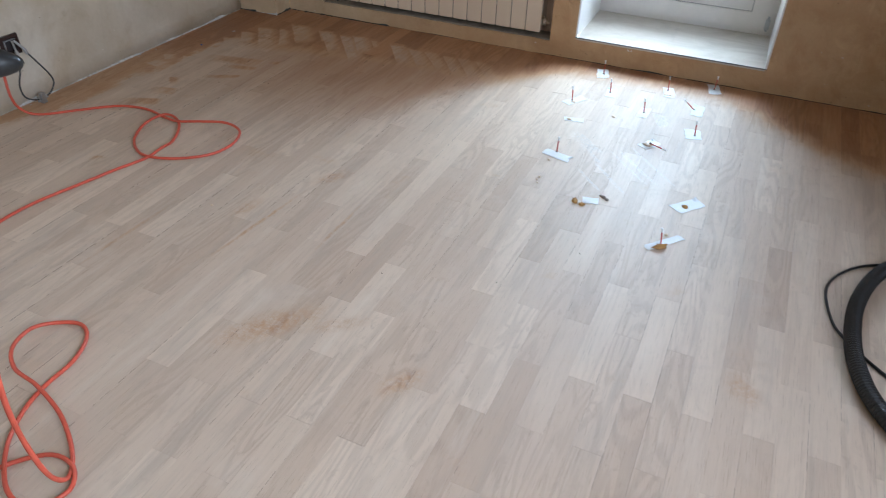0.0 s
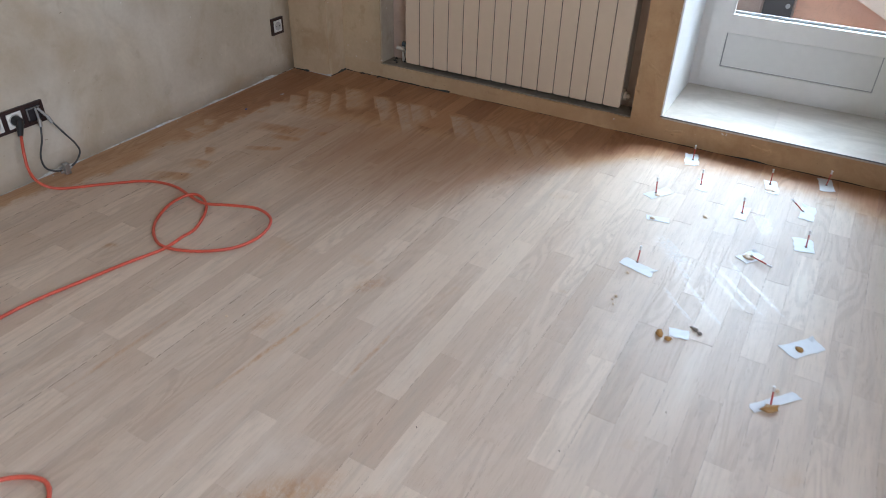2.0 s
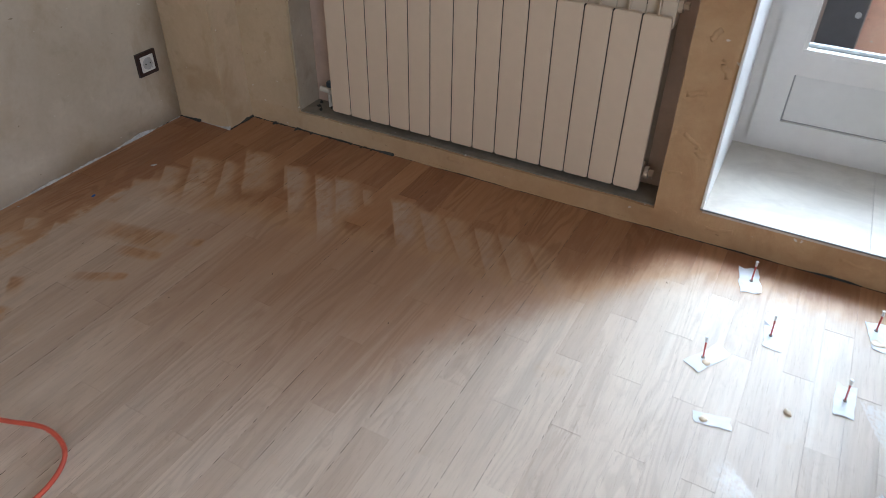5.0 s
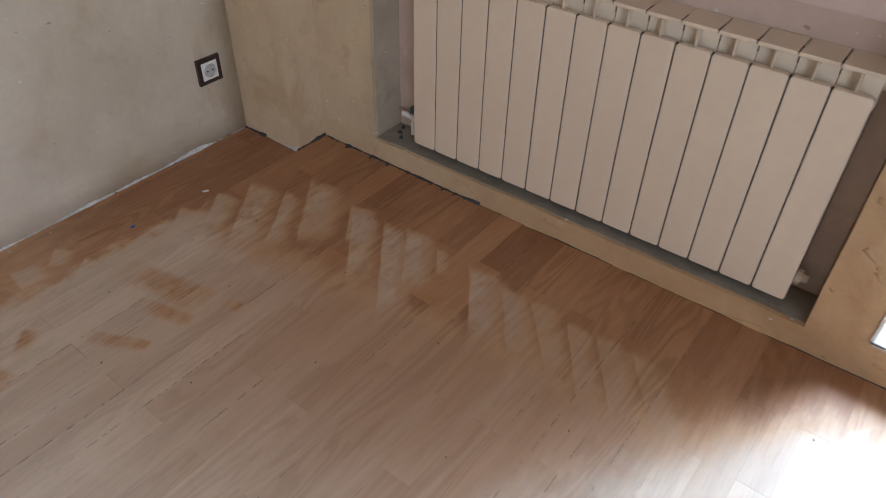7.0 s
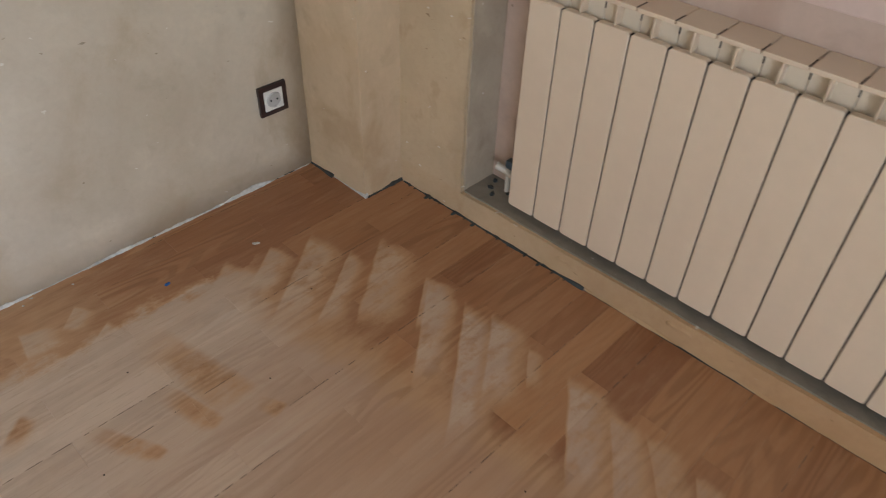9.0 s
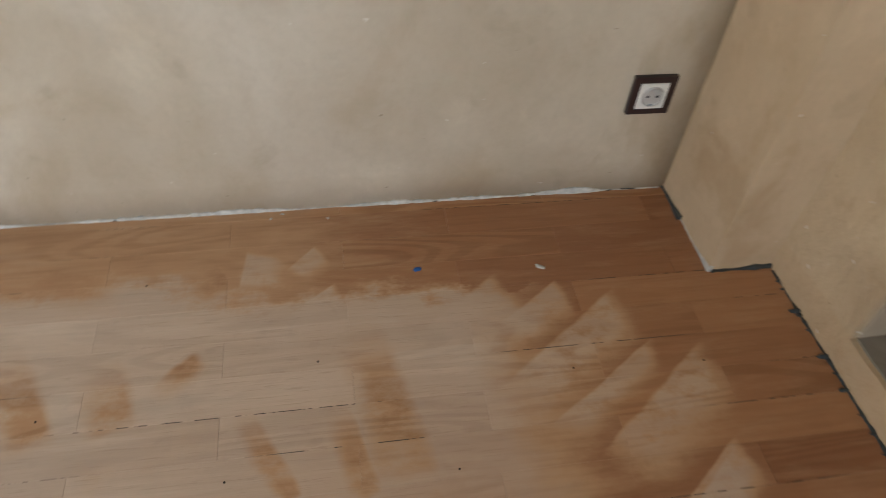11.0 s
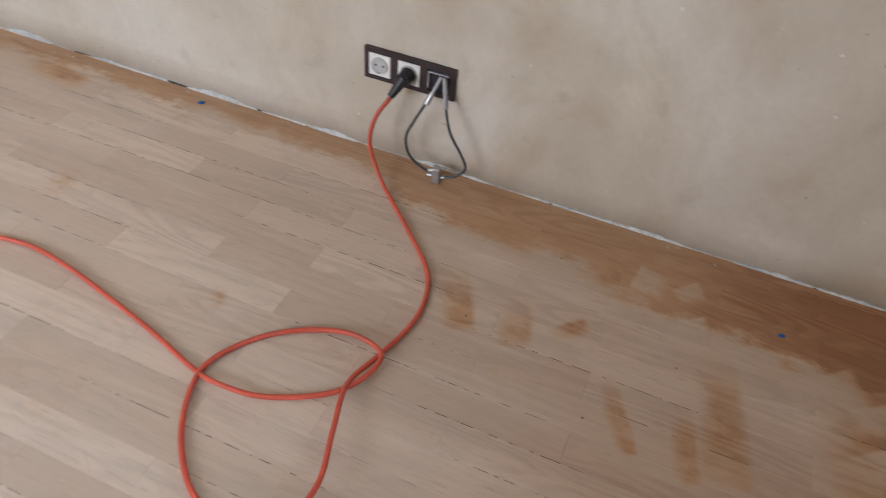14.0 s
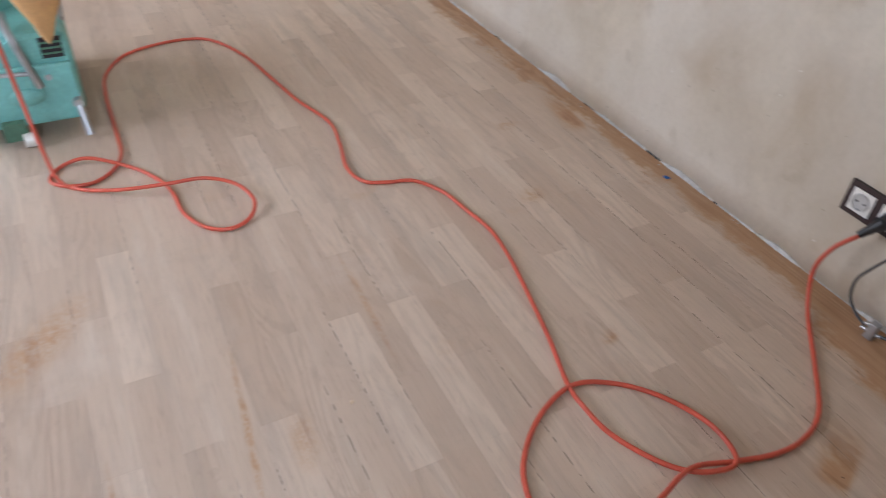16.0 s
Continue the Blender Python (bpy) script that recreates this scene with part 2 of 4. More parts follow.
    # what the sander strokes left
    torn = ramp(nt, noise_tex(nt, scaled(nt, pos, 34, 20, 1), 1.0, 6, 0.75), 0.30, 0.56, 0.50, 1.0)
    left = 1.0
    for row, much in list(zip(SANDED, [0.70] * 10)) + list(zip(SANDED_FAR, (0.82, 0.95, 0.92, 0.62, 0.90, 0.76, 0.62, 0.66, 0.58, 0.45))):
        left = math_node(nt, "MULTIPLY", left, math_node(nt, "SUBTRACT", 1.0, math_node(nt, "MULTIPLY", math_node(nt, "MULTIPLY", stroke(nt, flat, *row), torn), much)))
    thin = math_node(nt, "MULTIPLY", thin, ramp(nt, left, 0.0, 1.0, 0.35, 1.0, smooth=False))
    # stain and painted shade darken the bare wood as one
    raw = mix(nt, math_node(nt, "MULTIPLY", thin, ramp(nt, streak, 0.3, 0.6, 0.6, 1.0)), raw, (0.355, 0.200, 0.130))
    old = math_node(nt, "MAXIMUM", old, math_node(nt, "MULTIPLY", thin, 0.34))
    old = math_node(nt, "MULTIPLY", old, left)
    for row in MISSED + MISSED_FAR:
        old = math_node(nt, "MAXIMUM", old, math_node(nt, "MULTIPLY", stroke(nt, wavy, *row, soft_group), ramp(nt, noise_tex(nt, scaled(nt, pos, 17, 9, 1), 1.0, 6, 0.75), 0.28, 0.60, 0.26, 0.76)))
    break_up = ramp(nt, noise_tex(nt, scaled(nt, pos, 38, 30, 1), 1.0, 6, 0.8), 0.34, 0.62)
    for x0, y0, la, lb, turn, much in STAINS:
        at = node(nt, "Mapping", flat, (x0, y0, 0), (0, 0, radians(turn)), (la, lb, 1), vector_type="TEXTURE").outputs[0]
        far = node(nt, "VectorMath", node(nt, "VectorMath", at, (1, 1, 0), operation="MULTIPLY").outputs[0], operation="LENGTH").outputs["Value"]
        old = math_node(nt, "MAXIMUM", old, math_node(nt, "MULTIPLY", math_node(nt, "MULTIPLY", ramp(nt, far, 1.3, 0.1), much), break_up))
    rub = ramp(nt, noise_tex(nt, scaled(nt, pos, 30, 6, 1), 1.0, 4, 0.7), 0.25, 0.75, 0.72, 1.0)
    old = math_node(nt, "MULTIPLY", old, rub)
    amber = mix(nt, ramp(nt, grain, 0.4, 0.9), (0.475, 0.298, 0.166), (0.385, 0.226, 0.118))
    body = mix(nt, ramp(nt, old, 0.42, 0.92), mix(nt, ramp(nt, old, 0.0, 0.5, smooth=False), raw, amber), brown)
    # dirt in the open joints, in dashes
    px = node(nt, "SeparateXYZ", pos)
    lane = math_node(nt, "DIVIDE", math_node(nt, "SUBTRACT", px.outputs[0], 0.025), 0.07)
    near = math_node(nt, "ABSOLUTE", math_node(nt, "SUBTRACT", math_node(nt, "FRACT", math_node(nt, "ADD", lane, 0.5)), 0.5))
    which = math_node(nt, "ROUND", lane)
    dash = noise_tex(nt, node(nt, "CombineXYZ", math_node(nt, "MULTIPLY", which, 7.31), math_node(nt, "MULTIPLY", px.outputs[1], 38.0), 0.0).outputs[0], 1.0, 2, 0.6)
    long_run = noise_tex(nt, node(nt, "CombineXYZ", math_node(nt, "MULTIPLY", which, 3.17), math_node(nt, "MULTIPLY", px.outputs[1], 1.7), 5.0).outputs[0], 1.0, 1, 0.5)
    dirt = math_node(nt, "MULTIPLY", ramp(nt, near, 0.015, 0.006), math_node(nt, "MULTIPLY", ramp(nt, dash, 0.46, 0.53), ramp(nt, long_run, 0.49, 0.60)))
    dirt = math_node(nt, "MULTIPLY", dirt, ramp(nt, px.outputs[0], 1.3, 1.9, 1.0, 0.45))
    body = mix(nt, dirt, body, (0.045, 0.030, 0.022))
    # half-dry filler, pale and shining; its white glints are painted in as well
    wet = 0.0
    for row in SMEARS:
        s = stroke(nt, flat, *row)
        wet = s if wet == 0.0 else math_node(nt, "MAXIMUM", wet, s)
    wet = math_node(nt, "MULTIPLY", wet, ramp(nt, noise_tex(nt, scaled(nt, pos, 90, 90, 1), 1.0, 4, 0.7), 0.40, 0.62))
    body = mix(nt, math_node(nt, "MULTIPLY", wet, 0.42), body, (0.76, 0.75, 0.73))
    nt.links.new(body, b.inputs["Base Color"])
    rough = math_node(nt, "SUBTRACT", ramp(nt, fibre, 0.2, 0.8, 0.44, 0.60), math_node(nt, "MULTIPLY", old, 0.14))
    nt.links.new(math_node(nt, "SUBTRACT", rough, math_node(nt, "MULTIPLY", wet, 0.44)), b.inputs["Roughness"])
    relief = math_node(nt, "SUBTRACT", math_node(nt, "ADD", fibre, math_node(nt, "MULTIPLY", rnd, 0.3)), math_node(nt, "MULTIPLY", pores, 0.4))
    relief = math_node(nt, "ADD", relief, math_node(nt, "MULTIPLY", rings, 0.6))
    bump(nt, b, relief, 0.26, 0.0022)
    return m


def plaster(name, tint_a, tint_b, stain, relief=0.0012, scale=1.0, trowels=0.0, corner=None, filler=None):
    """Bare wall plaster with soft clouds of colour, scuffs and trowel marks."""
    m, nt, b = shader(name)
    pos = nt.nodes.new("ShaderNodeNewGeometry").outputs["Position"]
    cloud = noise_tex(nt, pos, 2.3 * scale, 6, 0.62, 0.4)
    cloud2 = noise_tex(nt, scaled(nt, pos, 1, 1, 0.8, (3, 5, 1)), 4.6 * scale, 7, 0.62, 0.4)
    fine = noise_tex(nt, pos, 60, 5, 0.6)
    col = mix(nt, ramp(nt, cloud, 0.36, 0.64), tint_a, tint_b)
    col = mix(nt, ramp(nt, cloud2, 0.48, 0.70, 0.0, 0.66), col, stain)
    col = mix(nt, ramp(nt, cloud2, 0.46, 0.30, 0.0, 0.6), col, tuple(min(0.85, c * 1.16) for c in tint_a))
    if corner:
        col = mix(nt, ramp(nt, node(nt, "SeparateXYZ", pos).outputs[0], 1.5, 0.35, 0.0, 0.85), col, mix(nt, ramp(nt, cloud, 0.36, 0.64), corner, tuple(c * 0.86 for c in corner)))
    if filler:
        # pale filler patches; their growth from the corner also paints the brighter wall
        spread = ramp(nt, node(nt, "SeparateXYZ", pos).outputs[1], -0.30, -1.05)
        smooth = noise_tex(nt, scaled(nt, pos, 1, 1, 0.7, (6, 4, 9)), 1.9, 4, 0.55, 0.6)
        col = mix(nt, math_node(nt, "MULTIPLY", spread, ramp(nt, smooth, 0.38, 0.60, 0.10, 0.62)), col, filler)
    blot = noise_tex(nt, scaled(nt, pos, 1, 1, 1, (11, 2, 5)), 9.0 * scale, 5, 0.55, 0.3)
    col = mix(nt, ramp(nt, blot, 0.58, 0.74, 0.0, 0.28), col, tuple(c * 0.72 for c in stain))
    speck = noise_tex(nt, scaled(nt, pos, 1, 1, 2.2, (7, 1, 2)), 26, 3, 0.5)
    col = mix(nt, ramp(nt, speck, 0.715, 0.76, 0.0, 0.65), col, tuple(c * 0.45 for c in stain))
    white = noise_tex(nt, scaled(nt, pos, 1, 1, 1.5, (1, 8, 3)), 34, 2, 0.5)
    col = mix(nt, ramp(nt, white, 0.735, 0.77, 0.0, 0.7), col, (0.74, 0.72, 0.66))
    high = node(nt, "SeparateXYZ", pos).outputs[2]
    foot = ramp(nt, math_node(nt, "ADD", high, math_node(nt, "MULTIPLY", blot, 0.03)), 0.095, 0.082, 0.0, 0.18)
    col = mix(nt, foot, col, tuple(0.5 * a + 0.5 * b for a, b in zip(tint_b, stain)))
    col = mix(nt, ramp(nt, fine, 0.35, 0.75, 0.0, 0.12), col, tuple(c * 0.7 for c in tint_b))
    nt.links.new(col, b.inputs["Base Color"])
    b.inputs["Roughness"].default_value = 0.82
    trowel = nt.nodes.new("ShaderNodeTexVoronoi")
    trowel.feature = "SMOOTH_F1"
    trowel.inputs["Scale"].default_value = 7.0
    nt.links.new(node(nt, "VectorMath", pos, node(nt, "VectorMath", (0.2, 0.2, 0.2), cloud2, operation="MULTIPLY").outputs[0], operation="ADD").outputs[0], trowel.inputs["Vector"])
    h = math_node(nt, "ADD", math_node(nt, "MULTIPLY", cloud2, 1.0), math_node(nt, "ADD", math_node(nt, "MULTIPLY", trowel.outputs[0], trowels), math_node(nt, "MULTIPLY", fine, 0.10)))
    bump(nt, b, h, 0.5, relief * 4)
    return m


def stone_sill(name):
    m, nt, b = shader(name)
    pos = nt.nodes.new("ShaderNodeNewGeometry").outputs["Position"]
    n1 = noise_tex(nt, scaled(nt, pos, 3, 7, 3), 1.0, 6, 0.65, 1.5)
    n2 = noise_tex(nt, pos, 40, 4)
    col = mix(nt, ramp(nt, n1, 0.35, 0.7), (0.60, 0.54, 0.46), (0.51, 0.45, 0.38))
    nt.links.new(mix(nt, ramp(nt, n2, 0.4, 0.7, 0.0, 0.15), col, (0.42, 0.38, 0.34)), b.inputs["Base Color"])
    nt.links.new(ramp(nt, n1, 0.3, 0.7, 0.28, 0.45), b.inputs["Roughness"])
    return m


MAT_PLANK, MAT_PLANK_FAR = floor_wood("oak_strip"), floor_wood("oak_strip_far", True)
MAT_SUB = simple("subfloor_dust", (0.022, 0.016, 0.012), 0.9)
MAT_WALL_L = plaster("cream_plaster", (0.560, 0.492, 0.380), (0.465, 0.396, 0.292), (0.385, 0.296, 0.185), filler=(0.675, 0.632, 0.552))
MAT_WALL_F = plaster("ochre_plaster", (0.53, 0.350, 0.188), (0.48, 0.300, 0.150), (0.41, 0.240, 0.108), 0.0055, 1.6, 0.35, (0.565, 0.458, 0.305))
MAT_NICHE = plaster("pinkish_plaster", (0.58, 0.45, 0.37), (0.53, 0.40, 0.32), (0.46, 0.33, 0.26))
MAT_CEIL = plaster("ceiling_plaster", (0.72, 0.68, 0.62), (0.70, 0.66, 0.58), (0.62, 0.57, 0.5))
MAT_WHITE = simple("white_pvc", (0.80, 0.76, 0.715), 0.32, vary=0.03)
MAT_REVEAL = simple("white_lining", (0.82, 0.80, 0.77), 0.42, vary=0.04)
MAT_SILL = stone_sill("pale_sill_stone")
MAT_RAD = simple("cream_radiator_enamel", (0.70, 0.572, 0.428), 0.38, vary=0.03, coat=0.2)
MAT_RAD_IN = simple("radiator_inner_enamel", (0.72, 0.62, 0.48), 0.5, vary=0.06)
MAT_VALVE = simple("dirty_white_valve", (0.56, 0.53, 0.47), 0.45, 0.15, vary=0.3)
MAT_FIN = simple("shaded_fin", (0.30, 0.25, 0.20), 0.8)
MAT_BROWN_FRAME = simple("dark_brown_plastic", (0.030, 0.016, 0.016), 0.35, vary=0.2)
MAT_SOCKET = simple("white_socket_plastic", (0.74, 0.73, 0.69), 0.35, vary=0.05)
MAT_BLACK = simple("black_rubber", (0.014, 0.014, 0.015), 0.45, vary=0.25)
MAT_HOLE = simple("dark_box_inside", (0.02, 0.017, 0.02), 0.8)
MAT_RED = simple("orange_red_cable", (0.56, 0.092, 0.050), 0.42, vary=0.12, grain=60)
MAT_GREYCAB = simple("dark_grey_cable", (0.050, 0.052, 0.055), 0.45)
MAT_METAL = simple("dull_zinc", (0.45, 0.46, 0.47), 0.40, 0.85)
MAT_GREEN = simple("green_hammered_paint", (0.19, 0.46, 0.42), 0.42, vary=0.15, grain=90, relief=0.002)
MAT_GREEN_D = simple("worn_green_paint", (0.075, 0.165, 0.105), 0.55, vary=0.25, grain=60)
MAT_BAG = simple("tan_dust_bag_cloth", (0.56, 0.33, 0.13), 0.85, vary=0.15, grain=120, relief=0.002)
MAT_TAPE = simple("white_tape", (0.70, 0.71, 0.72), 0.5, vary=0.05)
MAT_STICK = simple("red_plastic_tube", (0.55, 0.07, 0.055), 0.4)
MAT_TIP = simple("clear_white_tip", (0.78, 0.76, 0.74), 0.3)
MAT_GLUE = simple("amber_resin", (0.42, 0.235, 0.075), 0.22, coat=0.4)
MAT_CREAM = simple("cream_resin", (0.66, 0.52, 0.36), 0.3)
MAT_CRUMB = simple("grey_filler_crumb", (0.26, 0.23, 0.2), 0.8)
MAT_BLUE = simple("blue_paper", (0.015, 0.10, 0.36), 0.6)
MAT_RESIDUE = simple("pale_plaster_crust", (0.53, 0.53, 0.51), 0.85, vary=0.3, grain=90, relief=0.003)
MAT_GAPDIRT = simple("dark_gap_dirt", (0.040, 0.046, 0.047), 0.9, vary=0.5, grain=80, relief=0.003)
MAT_PEACH = plaster("peach_render", (0.84, 0.54, 0.41), (0.82, 0.51, 0.38), (0.78, 0.47, 0.35))
MAT_PEACH_LIT = plaster("sunlit_peach_render", (0.85, 0.73, 0.65), (0.83, 0.70, 0.61), (0.80, 0.66, 0.57))
MAT_CABINET = simple("charcoal_door_paint", (0.07, 0.07, 0.075), 0.4)
MAT_TAUPE = simple("taupe_panel_paint", (0.33, 0.27, 0.24), 0.5)
MAT_BALFLOOR = simple("balcony_tile", (0.36, 0.33, 0.30), 0.6, grain=12)
MAT_NAIL = simple("rusty_nail_head", (0.03, 0.022, 0.018), 0.6, 0.5)
MAT_GLASS, glass_nt, glass_b = shader("door_glass")
glass_b.inputs["Base Color"].default_value = (0.97, 0.99, 0.98, 1)
glass_b.inputs["Roughness"].default_value, glass_b.inputs["Transmission Weight"].default_value = 0.01, 1.0
glass_b.inputs["IOR"].default_value = 1.02

# ---- mesh tools ----


def link(name, bm, mat, parent=None, label="", smooth=False):
    me = bpy.data.meshes.new(name)
    bm.to_mesh(me)
    bm.free()
    me.materials.append(mat)
    if smooth:
        for f in me.polygons:
            f.use_smooth = True
    ob = new(name, me)
    if parent:
        ob.parent = parent
    return tagged(ob, label) if label else ob


def part(name, bm, mat, parent, label="", smooth=False):
    return link(name, bm, mat, parent, label, smooth)


def thing(name, label, category, at=(0, 0, 0), group=""):
    ob = new(name)
    ob.location = at
    ob.empty_display_size = 0.05
    return tagged(ob, label, category, group)


def box(bm, x0, x1, y0, y1, z0, z1):
    made = bmesh.ops.create_cube(bm, size=1.0, matrix=Matrix.Translation(((x0 + x1) / 2, (y0 + y1) / 2, (z0 + z1) / 2)) @ Matrix.Diagonal((x1 - x0, y1 - y0, z1 - z0, 1)))
    return made["verts"]


def boxes(*rows, bevel=0.0, segments=2):
    bm = bmesh.new()
    for row in rows:
        box(bm, *row)
    if bevel:
        bmesh.ops.bevel(bm, geom=bm.edges[:], offset=bevel, segments=segments, profile=0.6, affect="EDGES", clamp_overlap=True)
    return bm


def cylinder(bm, a, b, r0, r1=None, sides=16):
    a, b = Vector(a), Vector(b)
    turn = (b - a).to_track_quat("Z", "Y").to_matrix().to_4x4()
    bmesh.ops.create_cone(bm, cap_ends=True, segments=sides, radius1=r0, radius2=r0 if r1 is None else r1, depth=(b - a).length,
                          matrix=Matrix.Translation((a + b) / 2) @ turn)
    return bm


def rod(a, b, r0, r1=None, sides=16):
    return cylinder(bmesh.new(), a, b, r0, r1, sides)


def roughen(bm, amount, size, longest=0.06):
    """Cuts long edges and pushes the points about, alike at alike places."""
    for _ in range(9):
        far = [e for e in bm.edges if e.calc_length() > longest]
        if not far:
            break
        bmesh.ops.subdivide_edges(bm, edges=far, cuts=1, use_grid_fill=True)
    for v in bm.verts:
        v.co += noise.noise_vector(v.co / size) * amount + noise.noise_vector(v.co / size * 3.1) * amount * 0.35
    return bm


def spline(points, step=0.012):
    """Catmull-Rom through the points, at about even steps."""
    pts = [Vector(p) for p in points]
    pts = [2 * pts[0] - pts[1]] + pts + [2 * pts[-1] - pts[-2]]
    out = []
    for a, b, c, d in zip(pts, pts[1:], pts[2:], pts[3:]):
        n = max(2, int((c - b).length / step))
        for i in range(n):
            t = i / n
            out.append(0.5 * (2 * b + (c - a) * t + (2 * a - 5 * b + 4 * c - d) * t * t + (3 * b - a - 3 * c + d) * t ** 3))
    out.append(pts[-2])
    return out


def tube(points, radius, sides=8, step=0.012, ribs=0.0, rib_step=0.008):
    """A bent round bar; ribs: how far its rings stand out."""
    line = spline(points, rib_step / 2 if ribs else step)
    rings, ref = [], Vector((0, 0, 1))
    verts, faces = [], []
    for i, p in enumerate(line):
        d = (line[min(i + 1, len(line) - 1)] - line[max(i - 1, 0)]).normalized()
        side = d.cross(ref)
        if side.length < 1e-3:
            side = d.cross(Vector((1, 0, 0)))
        side.normalize()
        up = side.cross(d)
        r = radius + (ribs if i % 2 else 0)
        for k in range(sides):
            a = 2 * math.pi * k / sides
            verts.append(p + side * (r * math.cos(a)) + up * (r * math.sin(a)))
        if i:
            for k in range(sides):
                n0, n1 = (i - 1) * sides, i * sides
                faces.append((n0 + k, n0 + (k + 1) % sides, n1 + (k + 1) % sides, n1 + k))
    faces += [tuple(range(sides))[::-1], tuple(range(len(verts) - sides, len(verts)))]
    me = bpy.data.meshes.new("tube")
    me.from_pydata([tuple(v) for v in verts], [], faces)
    bm = bmesh.new()
    bm.from_mesh(me)
    bpy.data.meshes.remove(me)
    bmesh.ops.recalc_face_normals(bm, faces=bm.faces[:])
    return bm


# ---- setting ----
FAR, TOP, RIGHT, REAR = 0.135, 2.7, 4.3, -5.4   # window wall, ceiling, and the two walls out of view
N0, N1, NZ0, NZ1, NB = 0.459, 1.755, 0.069, 1.0, 0.265   # radiator niche
SKEW = 0.018   # the window wall is not quite square to the socket wall
D0, D1, DZ = 1.884, 2.760, 0.112   # door opening and its step

floor = tagged(link("floor", boxes((-0.2, RIGHT + 0.2, REAR - 0.2, 0.75, -0.12, -0.014)), MAT_SUB), "parquet floor of oak strips, partly sanded, old brown finish left along the walls", "floor", kind="structure")
ceiling = tagged(link("ceiling", boxes((-0.2, RIGHT + 0.2, REAR - 0.2, 0.7, TOP, TOP + 0.15)), MAT_CEIL), "plain plastered ceiling", "ceiling", kind="structure")
tagged(link("wall_west", roughen(boxes((-0.2, 0, REAR, 0.0, -0.014, TOP)), 0.002, 0.25, 0.12), MAT_WALL_L, smooth=True), "cream bare plaster wall with scuffs and stains", "wall", kind="structure")
far_wall = boxes(
    (-0.2, N0, FAR, 0.75, -0.014, TOP), (N0, N1, FAR, 0.75, -0.014, NZ0), (N0, N1, NB, 0.75, NZ0, NZ1), (N0, N1, FAR, 0.75, NZ1, TOP),
    (N1, D0, FAR, 0.75, -0.014, TOP), (D0, D1, FAR, 0.75, -0.014, DZ - 0.012), (D0, D1, FAR, 0.75, 2.25, TOP), (D1, RIGHT + 0.2, FAR, 0.75, -0.014, TOP))
bmesh.ops.remove_doubles(far_wall, verts=far_wall.verts[:], dist=0.0005)
tagged(link("wall_north", roughen(far_wall, 0.0035, 0.11, 0.05), MAT_WALL_F), "ochre bare plaster wall with trowel marks and a radiator niche", "wall", kind="structure")
tagged(link("niche_back", roughen(boxes((N0 + 0.004, N1 - 0.004, NB - 0.008, NB - 0.003, NZ0 + 0.003, NZ1 - 0.004)), 0.001, 0.2, 0.1), MAT_NICHE), "pinkish plaster back of the radiator niche", "wall", kind="structure")
tagged(link("wall_corner_pier", roughen(boxes((-0.02, 0.236, 0.0, FAR + 0.01, -0.014, TOP)), 0.003, 0.12, 0.05), plaster("pier_plaster", (0.565, 0.440, 0.290), (0.505, 0.380, 0.238), (0.410, 0.290, 0.165), 0.002, 1.4)), "boxed-in pier of ochre plaster in the room corner", "pier", kind="structure")
# opening added for the fill lamp, in a wall out of view
W0, W1, WZ0, WZ1 = -4.7, -2.1, 0.9, 2.35
tagged(link("wall_east", boxes((RIGHT, RIGHT + 0.2, REAR, W0, -0.014, TOP), (RIGHT, RIGHT + 0.2, W1, FAR + 0.3, -0.014, TOP),
                               (RIGHT, RIGHT + 0.2, W0, W1, -0.014, WZ0), (RIGHT, RIGHT + 0.2, W0, W1, WZ1, TOP)), MAT_WALL_L), "cream plaster wall out of view, with an assumed window opening", "wall", kind="structure")
tagged(link("wall_south", boxes((-0.2, RIGHT + 0.2, REAR - 0.2, REAR, -0.014, TOP)), MAT_WALL_L), "cream plaster wall", "wall", kind="structure")

# dusty cement, its grey deepened to paint the shade under the radiator
MAT_CEMENT = plaster("grey_cement", (0.27, 0.237, 0.188), (0.23, 0.198, 0.155), (0.16, 0.14, 0.11), 0.002, 2.0)
ledge = roughen(boxes((N0 + 0.003, N1 - 0.003, FAR + 0.010, NB - 0.009, NZ0 - 0.006, NZ0 + 0.004)), 0.0012, 0.05, 0.03)
tagged(link("niche_ledge", ledge, MAT_CEMENT), "dusty grey cement ledge of the niche, darkened for the shade under the radiator", "ledge", kind="structure")
# cheek painted in the greyer colour that the wall plaster has in shade
tagged(link("niche_cheek", roughen(boxes((N0 - 0.006, N0 + 0.004, FAR + 0.010, NB - 0.009, NZ0 + 0.005, NZ1 - 0.004)), 0.001, 0.08, 0.05), plaster("shaded_plaster", (0.43, 0.365, 0.275), (0.38, 0.315, 0.232), (0.31, 0.255, 0.185), 0.002, 2.0)), "plaster cheek of the radiator niche, its shade put into the grey-beige colour", "cheek", kind="structure")
tagged(link("niche_upper_band", boxes((N0 + 0.006, N1 - 0.006, NB - 0.018, NB - 0.009, 0.722, NZ1 - 0.006), bevel=0.004), plaster("pale_pink_plaster", (0.66, 0.52, 0.46), (0.62, 0.48, 0.42), (0.55, 0.42, 0.36))), "paler pink plaster band above the radiator", "wall", kind="structure")

